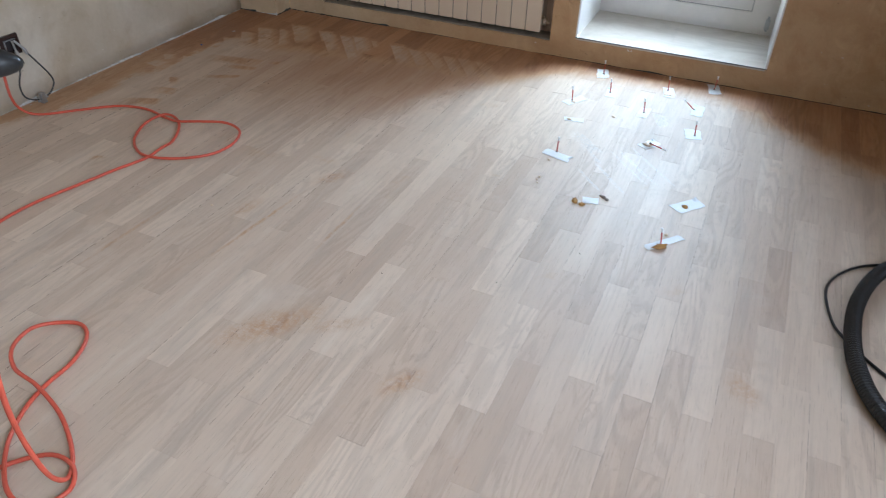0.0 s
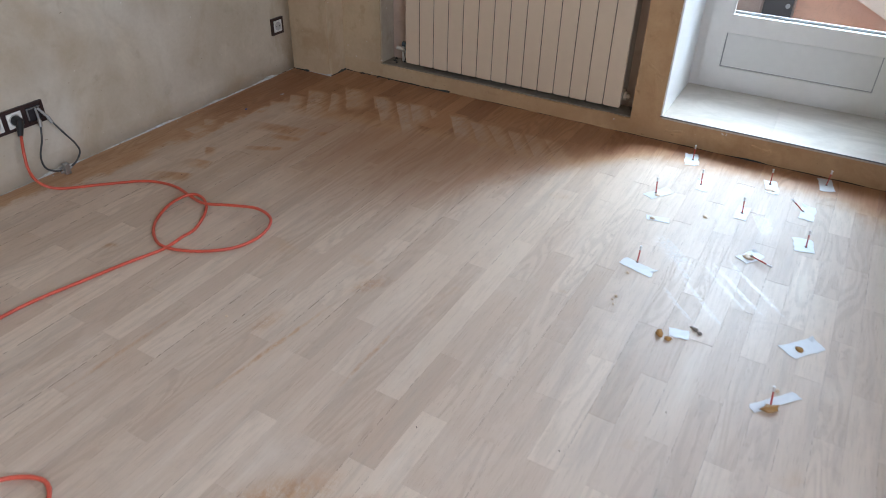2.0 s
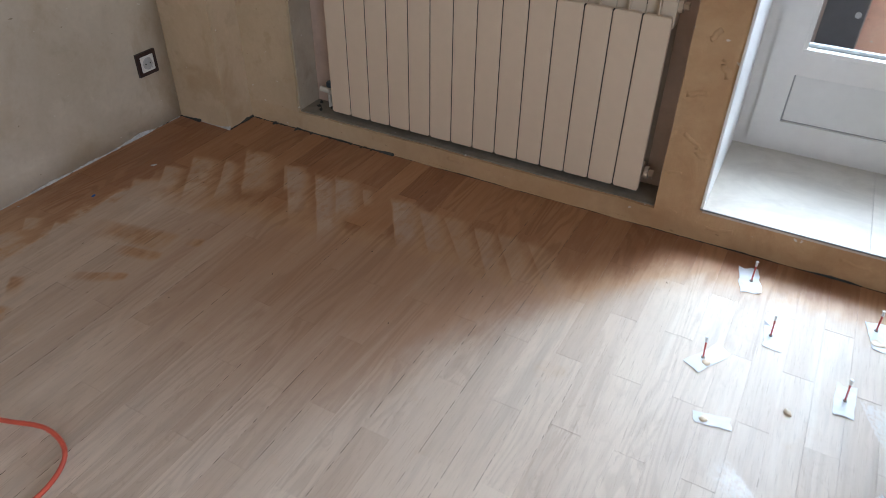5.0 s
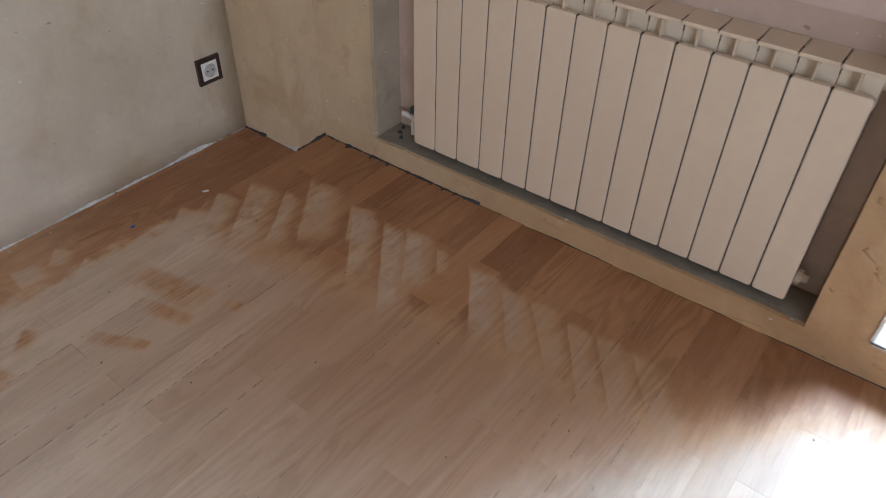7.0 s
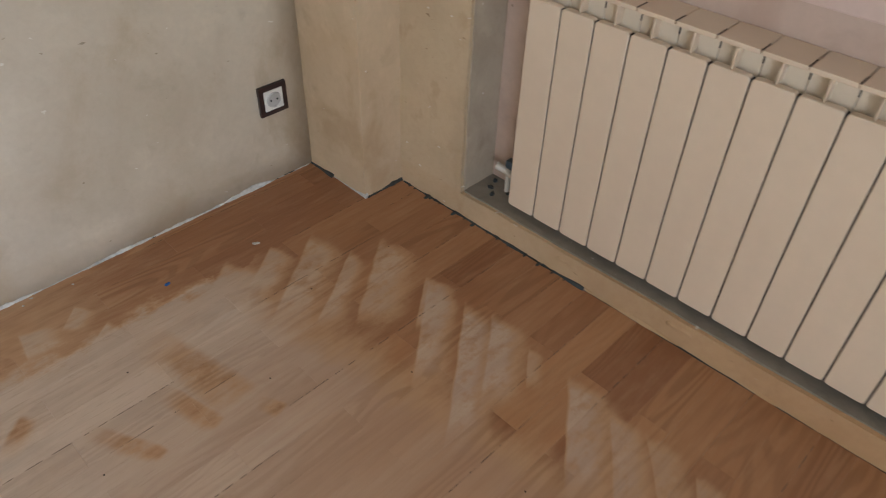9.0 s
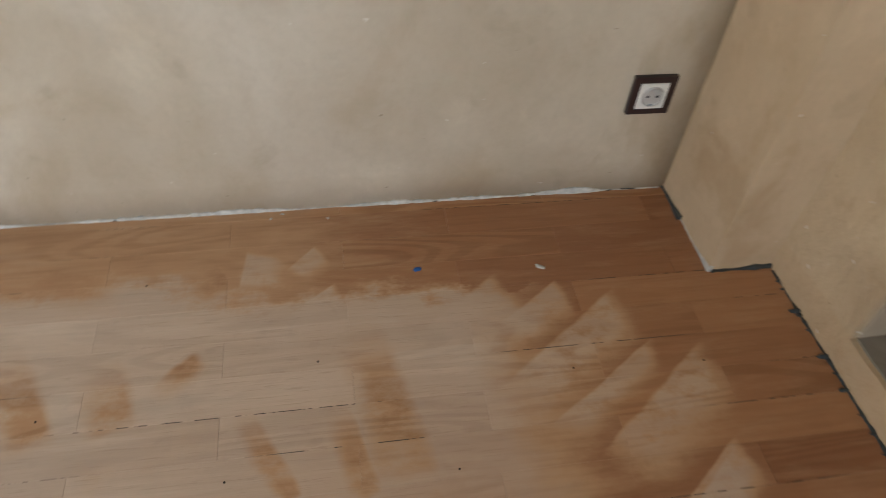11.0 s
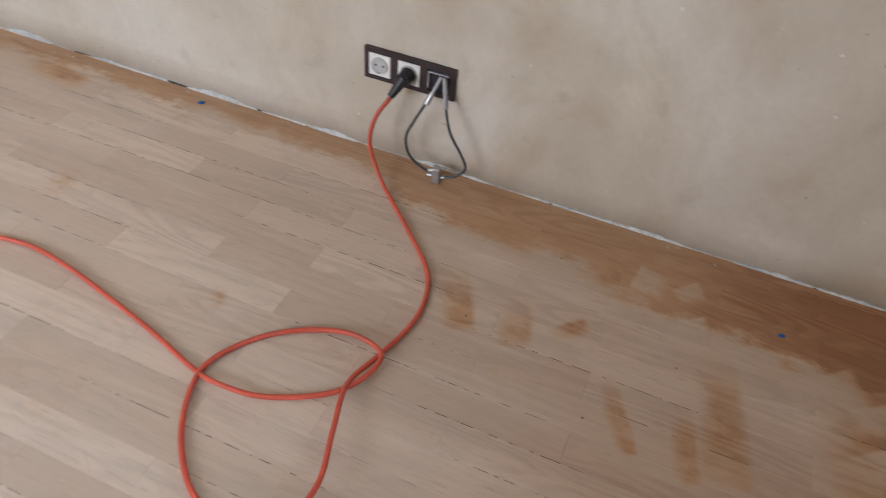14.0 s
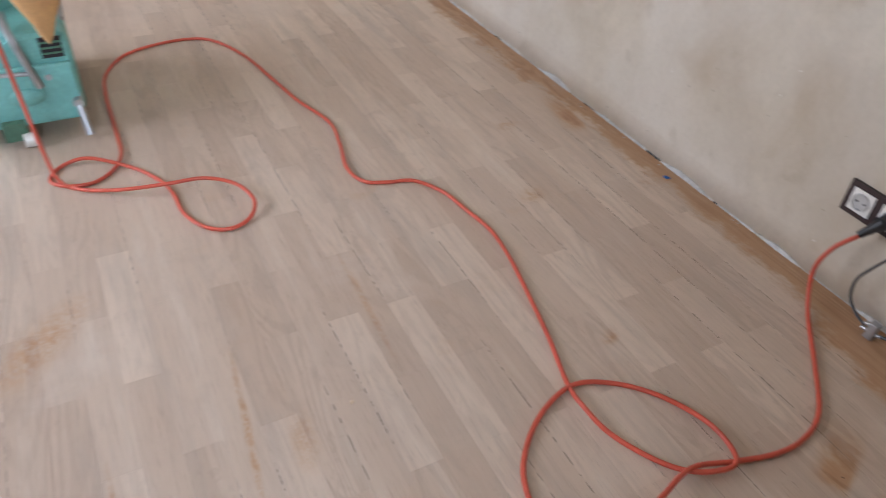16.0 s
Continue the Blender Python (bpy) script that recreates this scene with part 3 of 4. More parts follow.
ridge_rng = random.Random(21)
wall_n = bpy.data.objects["wall_north"]
for rx, rz, rl, ra in ((1.80, 0.44, .05, 20), (1.83, 0.30, .08, -35), (1.845, 0.27, .05, -50), (1.81, 0.60, .04, 70), (1.79, 0.20, .05, 10), (1.85, 0.52, .05, 110), (1.82, 0.73, .07, 40),
                       (1.80, 0.075, .05, 5), (1.95, 0.05, .07, 3), (2.3, 0.06, .09, -4), (1.1, 0.05, .07, 2), (1.45, 0.04, .06, -3), (0.8, 0.045, .06, 4)):
    pts = []
    for k in range(5):
        f = k / 4 - 0.5
        pts.append((rx + rl * f * math.cos(radians(ra)) + ridge_rng.uniform(-.006, .006), FAR + 0.0105, rz + rl * f * math.sin(radians(ra)) + ridge_rng.uniform(-.006, .006)))
    part("plaster_ridge", tube(pts, 0.0128, 14, 0.008), MAT_WALL_F, wall_n, smooth=True)

# ragged crust and gaps where the skirting was pulled off


def crust(name, run, mat, high, deep, label, seed):
    """An uneven strip along a wall foot; run: start, end and the way into the room."""
    (ax, ay), (bx, by), (nx, ny) = run
    bm = bmesh.new()
    length = math.hypot(bx - ax, by - ay)
    n = max(4, int(length / 0.012))
    rows = []
    for i in range(n + 1):
        f = i / n
        p = Vector((ax + (bx - ax) * f, ay + (by - ay) * f, 0))
        k = 0.5 + 0.5 * noise.noise((f * length * 14 + seed, seed, 0)) + 0.35 * noise.noise((f * length * 60, seed, 3))
        d = deep * (0.45 + 0.75 * max(0.0, k))
        h = high * max(0.06, -0.18 + 1.0 * k + 1.9 * noise.noise((f * length * 6.0, seed, 8)))
        w = Vector((nx, ny, 0))
        rows.append([bm.verts.new(q) for q in (p - w * 0.006 + Vector((0, 0, -0.003)), p - w * 0.006 + Vector((0, 0, h)), p + w * d * 0.5 + Vector((0, 0, h * 0.85)), p + w * d + Vector((0, 0, -0.003)))])
    for a, b in zip(rows, rows[1:]):
        for i in range(4):
            bm.faces.new((a[i], a[(i + 1) % 4], b[(i + 1) % 4], b[i]))
    bm.faces.new(rows[0])
    bm.faces.new(rows[-1][::-1])
    bmesh.ops.recalc_face_normals(bm, faces=bm.faces[:])
    return tagged(link(name, bm, mat), label, "plaster crust", kind="structure")


crust("trim_crust_west", ((0, -5.3), (0, -0.012), (1, 0)), MAT_RESIDUE, 0.014, 0.007, "pale ragged plaster crust along the wall foot", 1.0)
crust("trim_gap_west", ((0, -5.3), (0, -0.012), (1, 0)), MAT_GAPDIRT, 0.0028, 0.0065, "dark dusty joint along the wall foot", 31.0)
crust("trim_crust_pier", ((0.01, 0), (0.24, 0), (0, -1)), MAT_RESIDUE, 0.012, 0.004, "pale ragged plaster crust at the pier foot", 5.0)
crust("trim_gap_pier_front", ((0.0, -0.003), (0.10, -0.003), (0, -1)), MAT_GAPDIRT, 0.010, 0.008, "dark open gap at the pier foot", 9.0)
crust("trim_gap_pier_side", ((0.238, 0.004), (0.238, 0.135), (1, 0)), MAT_GAPDIRT, 0.012, 0.009, "dark open gap along the pier side", 13.0)
crust("trim_gap_north", ((0.25, FAR), (0.86, FAR), (0, -1)), MAT_GAPDIRT, 0.008, 0.010, "dark broken gap under the wall plaster", 17.0)
crust("trim_crust_north", ((0.26, FAR + 0.001), (1.9, FAR + 0.001), (0, -1)), MAT_WALL_F, 0.010, 0.005, "pale ragged plaster crust along the wall foot", 21.0)
crust("trim_gap_niche", ((0.70, FAR - 0.001), (1.86, FAR - 0.001), (0, -1)), MAT_GAPDIRT, 0.0022, 0.0050, "dark dusty joint under the niche", 37.0)
crust("trim_gap_door", ((1.85, FAR), (4.2, FAR), (0, -1)), MAT_GAPDIRT, 0.005, 0.006, "dark dusty joint along the wall foot", 25.0)

# ---- balcony door ----
door = tagged(new("door_1"), "white plastic balcony door, closed, glazed above a panelled bottom", "door", kind="structure")
part("door_frame", boxes((D0 + 0.002, D0 + 0.062, 0.598, 0.665, DZ, 2.249), (D1 - 0.062, D1 - 0.002, 0.598, 0.665, DZ, 2.249),
                         (D0 + 0.062, D1 - 0.062, 0.598, 0.665, DZ, DZ + 0.035), (D0 + 0.062, D1 - 0.062, 0.598, 0.665, 2.19, 2.249)), MAT_WHITE, door)
S0, S1, G0, G1, GZ0, GZ1 = D0 + 0.045, D1 - 0.045, 2.010, 2.638, 0.452, 2.08
sash = part("sash", boxes((S0, G0, 0.582, 0.642, DZ + 0.028, 2.205), (G1, S1, 0.582, 0.642, DZ + 0.028, 2.205),
                          (G0, G1, 0.582, 0.642, DZ + 0.028, 0.218), (G0, G1, 0.582, 0.642, 0.372, GZ0 - 0.012), (G0, G1, 0.582, 0.642, GZ1, 2.205)), MAT_WHITE, door)
part("infill_panel", boxes((G0 + 0.004, G1 - 0.004, 0.592, 0.632, 0.221, 0.369), bevel=0.002), simple("grey_white_panel", (0.76, 0.73, 0.69), 0.35, vary=0.03), door, "smooth grey-white infill panel")
part("panel_gasket", boxes((G0, G1, 0.5945, 0.63, 0.218, 0.2215), (G0, G1, 0.5945, 0.63, 0.3685, 0.372), (G0, G0 + 0.0045, 0.5945, 0.63, 0.2215, 0.3685), (G1 - 0.0045, G1, 0.5945, 0.63, 0.2215, 0.3685)), simple("grey_gasket", (0.34, 0.33, 0.32), 0.6), door, "dark grey rubber gasket")
part("glazing_bead", boxes((G0, G1, 0.578, 0.604, GZ0 - 0.012, GZ0 + 0.002), (G0, G0 + 0.012, 0.578, 0.604, GZ0 + 0.002, GZ1), (G1 - 0.012, G1, 0.578, 0.604, GZ0 + 0.002, GZ1), bevel=0.002), MAT_WHITE, door)
part("spacer", boxes((G0 + 0.012, G1 - 0.012, 0.606, 0.622, GZ0 - 0.012, GZ0 + 0.012), bevel=0.001), MAT_METAL, door, "bright metal glass spacer")
pane = part("pane", boxes((G0, G1, 0.604, 0.608, GZ0 - 0.01, GZ1 + 0.01)), MAT_GLASS, door)
pane.visible_shadow = False
part("hinge", boxes((S1 - 0.004, S1 + 0.018, 0.566, 0.584, DZ + 0.035, DZ + 0.085), bevel=0.004), simple("grey_hinge_cap", (0.5, 0.5, 0.5), 0.4), door, "grey hinge cap")
part("hinge_pin", rod((S1 + 0.007, 0.572, DZ + 0.028), (S1 + 0.007, 0.572, DZ + 0.10), 0.006), MAT_METAL, door)

lining = tagged(new("door_reveal"), "white lining of the deep door reveal", "reveal", kind="structure")
part("side_lining", boxes((D0 - 0.002, D0 + 0.006, FAR - 0.006, 0.597, DZ - 0.004, 2.248), bevel=0.002), MAT_REVEAL, lining)
part("side_lining", boxes((D1 - 0.006, D1 + 0.002, FAR - 0.006, 0.597, DZ - 0.004, 2.248), bevel=0.002), MAT_REVEAL, lining)
part("head_lining", boxes((D0 + 0.006, D1 - 0.006, FAR - 0.006, 0.597, 2.24, 2.248)), MAT_REVEAL, lining)
sill = tagged(new("door_step"), "raised door step covered with two pale stone slabs", "step", kind="structure")
for a, b in ((D0 + 0.006, 2.3186), (2.3194, D1 - 0.006)):
    part("stone_slab", boxes((a, b, FAR - 0.008, 0.598, DZ - 0.012, DZ), bevel=0.0006), MAT_SILL, sill)
part("edge_bead", boxes((D0 - 0.002, D1 + 0.002, FAR - 0.0105, FAR - 0.008, DZ - 0.004, DZ + 0.0008)), simple("grey_edge_bead", (0.16, 0.155, 0.15), 0.5), sill, "thin grey edge bead")

# ---- balcony ----
tagged(link("balcony_floor", boxes((0.2, 4.2, 0.752, 2.0, -0.3, 0.06)), MAT_BALFLOOR), "grey balcony floor slab", "floor", kind="structure")
tagged(link("balcony_parapet", boxes((0.2, 4.2, 1.7, 1.9, 0.06, 1.15)), MAT_PEACH), "peach rendered balcony parapet", "wall", kind="structure")
# added wedge in paler render stands for slanting sunlight on the parapet
bm = bmesh.new()
prism = [bm.verts.new(v) for v in ((2.36, 1.60, 0.42), (2.80, 1.60, 0.20), (2.80, 1.60, 0.95), (2.36, 1.60, 0.95), (2.36, 1.699, 0.42), (2.80, 1.699, 0.20), (2.80, 1.699, 0.95), (2.36, 1.699, 0.95))]
for q in ((0, 1, 2, 3), (7, 6, 5, 4), (0, 4, 5, 1), (1, 5, 6, 2), (2, 6, 7, 3), (3, 7, 4, 0)):
    bm.faces.new([prism[i] for i in q])
bmesh.ops.recalc_face_normals(bm, faces=bm.faces[:])
tagged(link("balcony_buttress", bm, MAT_PEACH_LIT), "added pale peach wedge painted as the sunlit part of the parapet", "buttress", kind="structure")
locker = thing("balcony_locker", "charcoal metal balcony locker with a round lock", "locker", (1.98, 1.6, 0.06))
part("body", boxes((-0.25, 0.19, -0.0, 0.099, 0.0, 0.8), bevel=0.004), MAT_TAUPE, locker, "taupe painted body")
locker_door = part("door", boxes((0.035, 0.185, -0.014, -0.001, 0.02, 0.78), bevel=0.003), MAT_CABINET, locker, "charcoal door leaf")
part("panel", boxes((-0.20, 0.02, -0.006, -0.001, 0.16, 0.74), bevel=0.002), simple("pale_taupe_panel", (0.40, 0.33, 0.29), 0.5), locker)
part("lock", rod((0.16, -0.022, 0.235), (0.16, -0.014, 0.235), 0.012), MAT_METAL, locker_door, "round metal lock")


# ---- radiator ----
def radiator():
    rad = thing("radiator", "cream aluminium sectional radiator hung in a wall niche", "radiator", (0.589, -0.0240, 0.0))
    pitch, z0, z1 = 0.0789, 0.092, 0.612
    first = None
    for i in range(14):
        x = i * pitch
        if first is None:
            bm = bmesh.new()
            # front plate with rounded corners
            w, c = pitch - 0.0034, 0.0075
            xa, xb = 0.0017, 0.0017 + w
            outline = []
            for cx, cz, a0 in ((xb - c, z1 - c, 0), (xa + c, z1 - c, 90), (xa + c, z0 + c, 180), (xb - c, z0 + c, 270)):
                for k in range(4):
                    a = radians(a0 + 30 * k)
                    outline.append((cx + c * math.cos(a), cz + c * math.sin(a)))
            loops = []
            for y, shrink in ((0.1875, 0.0016), (0.189, 0.0), (0.2035, 0.0)):
                mx, mz = (xa + xb) / 2, (z0 + z1) / 2
                loops.append([bm.verts.new((px + (mx - px) * shrink / w * 2, y, pz + (mz - pz) * shrink / 0.26)) for px, pz in outline])
            bm.faces.new(loops[0])
            bm.faces.new(loops[-1][::-1])
            for la, lb in zip(loops, loops[1:]):
                for k in range(len(la)):
                    bm.faces.new((la[k], la[(k + 1) % len(la)], lb[(k + 1) % len(lb)], lb[k]))
            bmesh.ops.recalc_face_normals(bm, faces=bm.faces[:])
            plate = bm
            first = part("section", plate, MAT_RAD, rad)
            core = part("section_core", boxes((0.006, pitch - 0.006, 0.227, 0.275, 0.115, 0.150), (0.0006, pitch - 0.0006, 0.219, 0.275, 0.575, 0.652),
                                              (0.030, 0.050, 0.2045, 0.270, 0.150, 0.600), bevel=0.002), MAT_RAD_IN, first)
            # fin darker than the enamel, for the shade seen through the gaps
            part("back_fin", boxes((0.0006, pitch - 0.0006, 0.2765, 0.280, 0.115, 0.648)), MAT_FIN, first, "back fin coloured dark for the shade in the gaps")
            part("rib", boxes((pitch / 2 - 0.0015, pitch / 2 + 0.0015, 0.194, 0.2185, 0.6125, 0.6505)), MAT_RAD, first)
            part("top_cap", boxes((0.0012, pitch - 0.0012, 0.193, 0.278, 0.651, 0.660), bevel=0.002), MAT_RAD, first)
            # black strips painted for the shade in the slots between sections
            part("cap_slit", boxes((-0.0009, 0.0009, 0.192, 0.228, 0.6595, 0.6606), (-0.0010, 0.0010, 0.2180, 0.2195, 0.628, 0.6505)), MAT_HOLE, first, "black strip standing for the shade in a slot between sections")
        else:
            o = first.copy()
            scene.collection.objects.link(o)
            o.parent, o.location = rad, (x, 0, 0)
            for ch in first.children:
                q = ch.copy()
                scene.collection.objects.link(q)
                q.parent = o
    full = 14 * pitch
    for i in range(1, 14):
        # black fill paints the shade deep in the gaps between plates
        part("joint", boxes((i * pitch - 0.0016, i * pitch + 0.0016, 0.1905, 0.203, z0 + 0.003, z1 - 0.003)), MAT_HOLE, rad, "black strip standing for the shade between sections")
    for z in (0.132, 0.632):
        part("end_plug", cylinder(rod((full, 0.242, z), (full + 0.012, 0.242, z), 0.019), (full + 0.011, 0.242, z), (full + 0.026, 0.242, z), 0.011, sides=6), MAT_RAD, rad, "white end plug")
    for x in (0.12, full - 0.12):
        part("bracket", boxes((x - 0.012, x + 0.012, 0.272, NB + 0.035, 0.60, 0.625), bevel=0.002), MAT_RAD_IN, rad)
    part("valve_body", cylinder(cylinder(rod((-0.045, 0.242, 0.132), (0.0, 0.242, 0.132), 0.009), (-0.045, 0.242, 0.126), (-0.045, 0.242, 0.155), 0.008), (-0.080, 0.236, 0.143), (-0.045, 0.242, 0.136), 0.0095), MAT_VALVE, rad, "dirty white valve")
    part("valve_handle", boxes((-0.048, -0.018, 0.226, 0.250, 0.155, 0.178), bevel=0.006), simple("blue_grey_handle", (0.05, 0.075, 0.10), 0.4), rad, "blue-grey valve handle")
    part("pipe", rod((-0.045, 0.242, 0.078), (-0.045, 0.242, 0.128), 0.0075), MAT_SOCKET, rad)
    part("pipe_nut", rod((-0.028, 0.242, 0.132), (-0.008, 0.242, 0.132), 0.017, sides=6), MAT_METAL, rad)
    return rad


radiator()
rubble_rng = random.Random(4)


def crumb(name, x, y, z, size, mat, label, category, seed):
    bm = bmesh.new()
    bmesh.ops.create_icosphere(bm, subdivisions=2, radius=1.0)
    for v in bm.verts:
        n = 1 + 0.5 * noise.noise(v.co * 1.4 + Vector((seed * 3.1, seed, 0)))
        v.co = Vector((v.co.x * size[0] * n, v.co.y * size[1] * n, (max(v.co.z, -0.35) + 0.35) * size[2] * n))
    ob = link(name, bm, mat, smooth=True)
    ob.location = (x, y, z)
    ob.rotation_euler[2] = seed * 1.7
    return tagged(ob, label, category, "crumbs")


for i, (dx, dy) in enumerate(((0.0, 0), (0.022, -0.02), (0.05, 0.012), (-0.012, 0.03), (0.03, 0.04))):
    crumb("rubble", 0.50 + dx, 0.205 + dy, NZ0 + 0.002, (0.008, 0.006, 0.007), MAT_GAPDIRT, "dark crumb of broken plaster on the niche ledge", "rubble", i + 2)

for i in range(15):
    gx = 0.27 + 0.52 * (i / 14) ** 1.2 + 0.03 * rubble_rng.random()
    big = 0.0025 + 0.0055 * rubble_rng.random() ** 2
    crumb("rubble", gx, FAR + SKEW * (gx - N0) - 0.004 - 0.004 * rubble_rng.random(), 0.0, (big * 2.2, big * 0.8, big * 0.7), MAT_GAPDIRT, "dark broken plaster crumb along the wall foot", "rubble", i * 1.85 + 60)

# the window wall and all that is fixed to it stand a little askew
askew = Matrix.Translation((N0, FAR, 0)) @ Matrix.Rotation(math.atan(SKEW), 4, "Z") @ Matrix.Translation((-N0, -FAR, 0))
for name in ("wall_north", "niche_back", "niche_ledge", "niche_cheek", "niche_upper_band", "trim_gap_north", "trim_crust_north", "trim_gap_niche", "trim_gap_door",
             "door_1", "door_reveal", "door_step", "radiator"):
    ob = bpy.data.objects[name]
    ob.matrix_basis = askew @ ob.matrix_basis

# ---- sockets ----


def socket_insert(parent, y, z, plugged=False):
    """A shuttered round socket insert in a frame on the wall x = 0."""
    ins = part("insert", boxes((0.004, 0.0115, y - 0.0275, y + 0.0275, z - 0.0275, z + 0.0275), bevel=0.0015), MAT_SOCKET, parent, "white socket insert")
    bm = bmesh.new()
    bmesh.ops.create_cone(bm, cap_ends=False, segments=28, radius1=0.0215, radius2=0.0195, depth=0.004, matrix=Matrix.Translation((0.0135, y, z)) @ pose(0, 0, 0, 0, 90, 0))
    bmesh.ops.create_circle(bm, cap_ends=True, segments=28, radius=0.0195, matrix=Matrix.Translation((0.0119, y, z)) @ pose(0, 0, 0, 0, 90, 0))
    part("well", bm, simple("socket_well", (0.46, 0.45, 0.43), 0.4), ins)
    if not plugged:
        for dy in (-0.0095, 0.0095):
            part("pin_hole", rod((0.0118, y + dy, z), (0.0126, y + dy, z), 0.0027), MAT_HOLE, ins)
        for dz in (-0.018, 0.018):
            part("earth_clip", boxes((0.0116, 0.015, y - 0.003, y + 0.003, z + dz - 0.0015, z + dz + 0.0015)), MAT_METAL, ins)
    return ins


def socket_frame(parent, y0, y1, z0, z1, holes, mat):
    """The cover frame, with a square opening for each insert."""
    rows, at = [(0.0, 0.0095, y0, y1, z0, z0 + 0.0125), (0.0, 0.0095, y0, y1, z1 - 0.0125, z1)], y0
    for y in holes:
        rows.append((0.0, 0.0095, at, y - 0.028, z0 + 0.0125, z1 - 0.0125))
        at = y + 0.028
    rows.append((0.0, 0.0095, at, y1, z0 + 0.0125, z1 - 0.0125))
    bm = boxes(*rows)
    bmesh.ops.remove_doubles(bm, verts=bm.verts[:], dist=0.0002)
    return part("cover_frame", bm, mat, parent, "dark brown cover frame")


single = thing("wall_socket", "single white wall socket in a dark brown frame", "socket", (0.0, -0.102, 0.243))
socket_frame(single, -0.041, 0.041, -0.0405, 0.0405, (0.0,), MAT_BROWN_FRAME)
socket_insert(single, 0.0, 0.0)
triple = thing("triple_wall_socket", "triple wall socket in a dark brown frame, one module missing", "socket", (0.0, -1.489, 0.246))
socket_frame(triple, -0.114, 0.114, -0.040, 0.040, (-0.074, 0.0, 0.074), MAT_BROWN_FRAME)
socket_insert(triple, -0.074, 0.0)
socket_insert(triple, 0.0, 0.0, True)
part("open_box", boxes((0.0015, 0.004, 0.0465, 0.1015, -0.027, 0.027)), MAT_HOLE, triple, "dark open wall box")
part("box_lip", boxes((0.004, 0.012, 0.048, 0.10, 0.019, 0.0225), (0.004, 0.012, 0.0475, 0.0515, -0.02, 0.02), bevel=0.001), MAT_METAL, triple, "bent metal lip")

# coax leads hanging out of the open module
coax = thing("coaxial_lead", "dark grey coaxial leads joined at a metal splitter", "cable", (0.055, -1.385, 0.0))


def rel(points, base):
    return [tuple(a - b for a, b in zip(p, base)) for p in points]


cb = (0.055, -1.385, 0.0)
part("lead", tube(rel([(0.045, -1.425, 0.213), (0.062, -1.447, 0.165), (0.06, -1.468, 0.11), (0.055, -1.462, 0.06), (0.055, -1.435, 0.034), (0.055, -1.405, 0.022)], cb), 0.0034, step=0.008), MAT_GREYCAB, coax)
part("lead", tube(rel([(0.042, -1.382, 0.213), (0.062, -1.358, 0.16), (0.06, -1.326, 0.105), (0.055, -1.314, 0.065), (0.055, -1.338, 0.034), (0.055, -1.366, 0.022)], cb), 0.0034, step=0.008), MAT_GREYCAB, coax)
part("plug", cylinder(rod(*rel([(0.012, -1.408, 0.262), (0.040, -1.421, 0.222)], cb), 0.0042), *rel([(0.036, -1.419, 0.228), (0.047, -1.427, 0.206)], cb), 0.0066), MAT_METAL, coax, "metal aerial plug")
part("plug", cylinder(rod(*rel([(0.012, -1.400, 0.262), (0.038, -1.384, 0.225)], cb), 0.0050), *rel([(0.036, -1.385, 0.228), (0.044, -1.380, 0.206)], cb), 0.0062), simple("grey_plastic_plug", (0.32, 0.31, 0.31), 0.4), coax, "grey aerial plug")
part("splitter", boxes((-0.010, 0.010, -0.0105, 0.0105, 0.001, 0.044), bevel=0.003), MAT_METAL, coax, "shiny metal splitter")
for stub in (((0.0, -0.024, 0.014), (0, -0.012, 0.016)), ((0, 0.012, 0.018), (0, 0.022, 0.022)), ((0.0, -0.022, 0.030), (0, -0.011, 0.030))):
    part("splitter_stub", rod(*stub, 0.0048), MAT_METAL, coax)

# ---- mains lead of the sander ----
lead = thing("extension_cable", "orange-red rubber mains cable looped over the floor", "cable", (0.06, -1.49, 0.0))
lb = (0.06, -1.49, 0.0)
R = 0.0053
drop = [(.055, -1.510, .205), (.085, -1.535, .16), (.098, -1.545, .10), (.105, -1.53, .045), (.14, -1.485, .008)]
coil = [(.24, -1.38), (.34, -1.285), (.42, -1.252), (.50, -1.25), (.59, -1.272), (.68, -1.292), (.78, -1.265), (.88, -1.238), (.96, -1.262), (.985, -1.34), (.955, -1.43),
        (.87, -1.51), (.765, -1.55), (.68, -1.52), (.61, -1.45), (.572, -1.35), (.590, -1.268), (.655, -1.272), (.71, -1.32), (.76, -1.415), (.778, -1.49), (.766, -1.56)]
trail = [(.73, -1.68), (.70, -1.80), (.67, -1.94), (.655, -2.06), (.672, -2.17), (.69, -2.26), (.74, -2.34), (.81, -2.36), (.87, -2.39), (.888, -2.47), (.86, -2.60), (.845, -2.73),
         (.89, -2.90), (.92, -3.07), (.96, -3.28), (1.03, -3.44), (1.12, -3.485), (1.25, -3.465), (1.35, -3.41), (1.42, -3.28)]
loops = [(1.438, -3.12), (1.440, -2.9), (1.445, -2.77), (1.475, -2.70), (1.53, -2.655), (1.595, -2.66), (1.632, -2.705), (1.60, -2.765), (1.53, -2.765), (1.43, -2.69), (1.372, -2.60),
         (1.352, -2.52), (1.345, -2.43), (1.312, -2.355), (1.258, -2.322), (1.20, -2.345), (1.172, -2.40), (1.20, -2.475), (1.27, -2.525), (1.36, -2.540), (1.47, -2.575), (1.565, -2.635)]
rise = [(1.612, -2.690, .014), (1.628, -2.73, .10), (1.640, -2.745, .30), (1.648, -2.720, .50), (1.665, -2.695, .70), (1.69, -2.70, .86), (1.74, -2.80, .93), (1.80, -2.93, .90)]


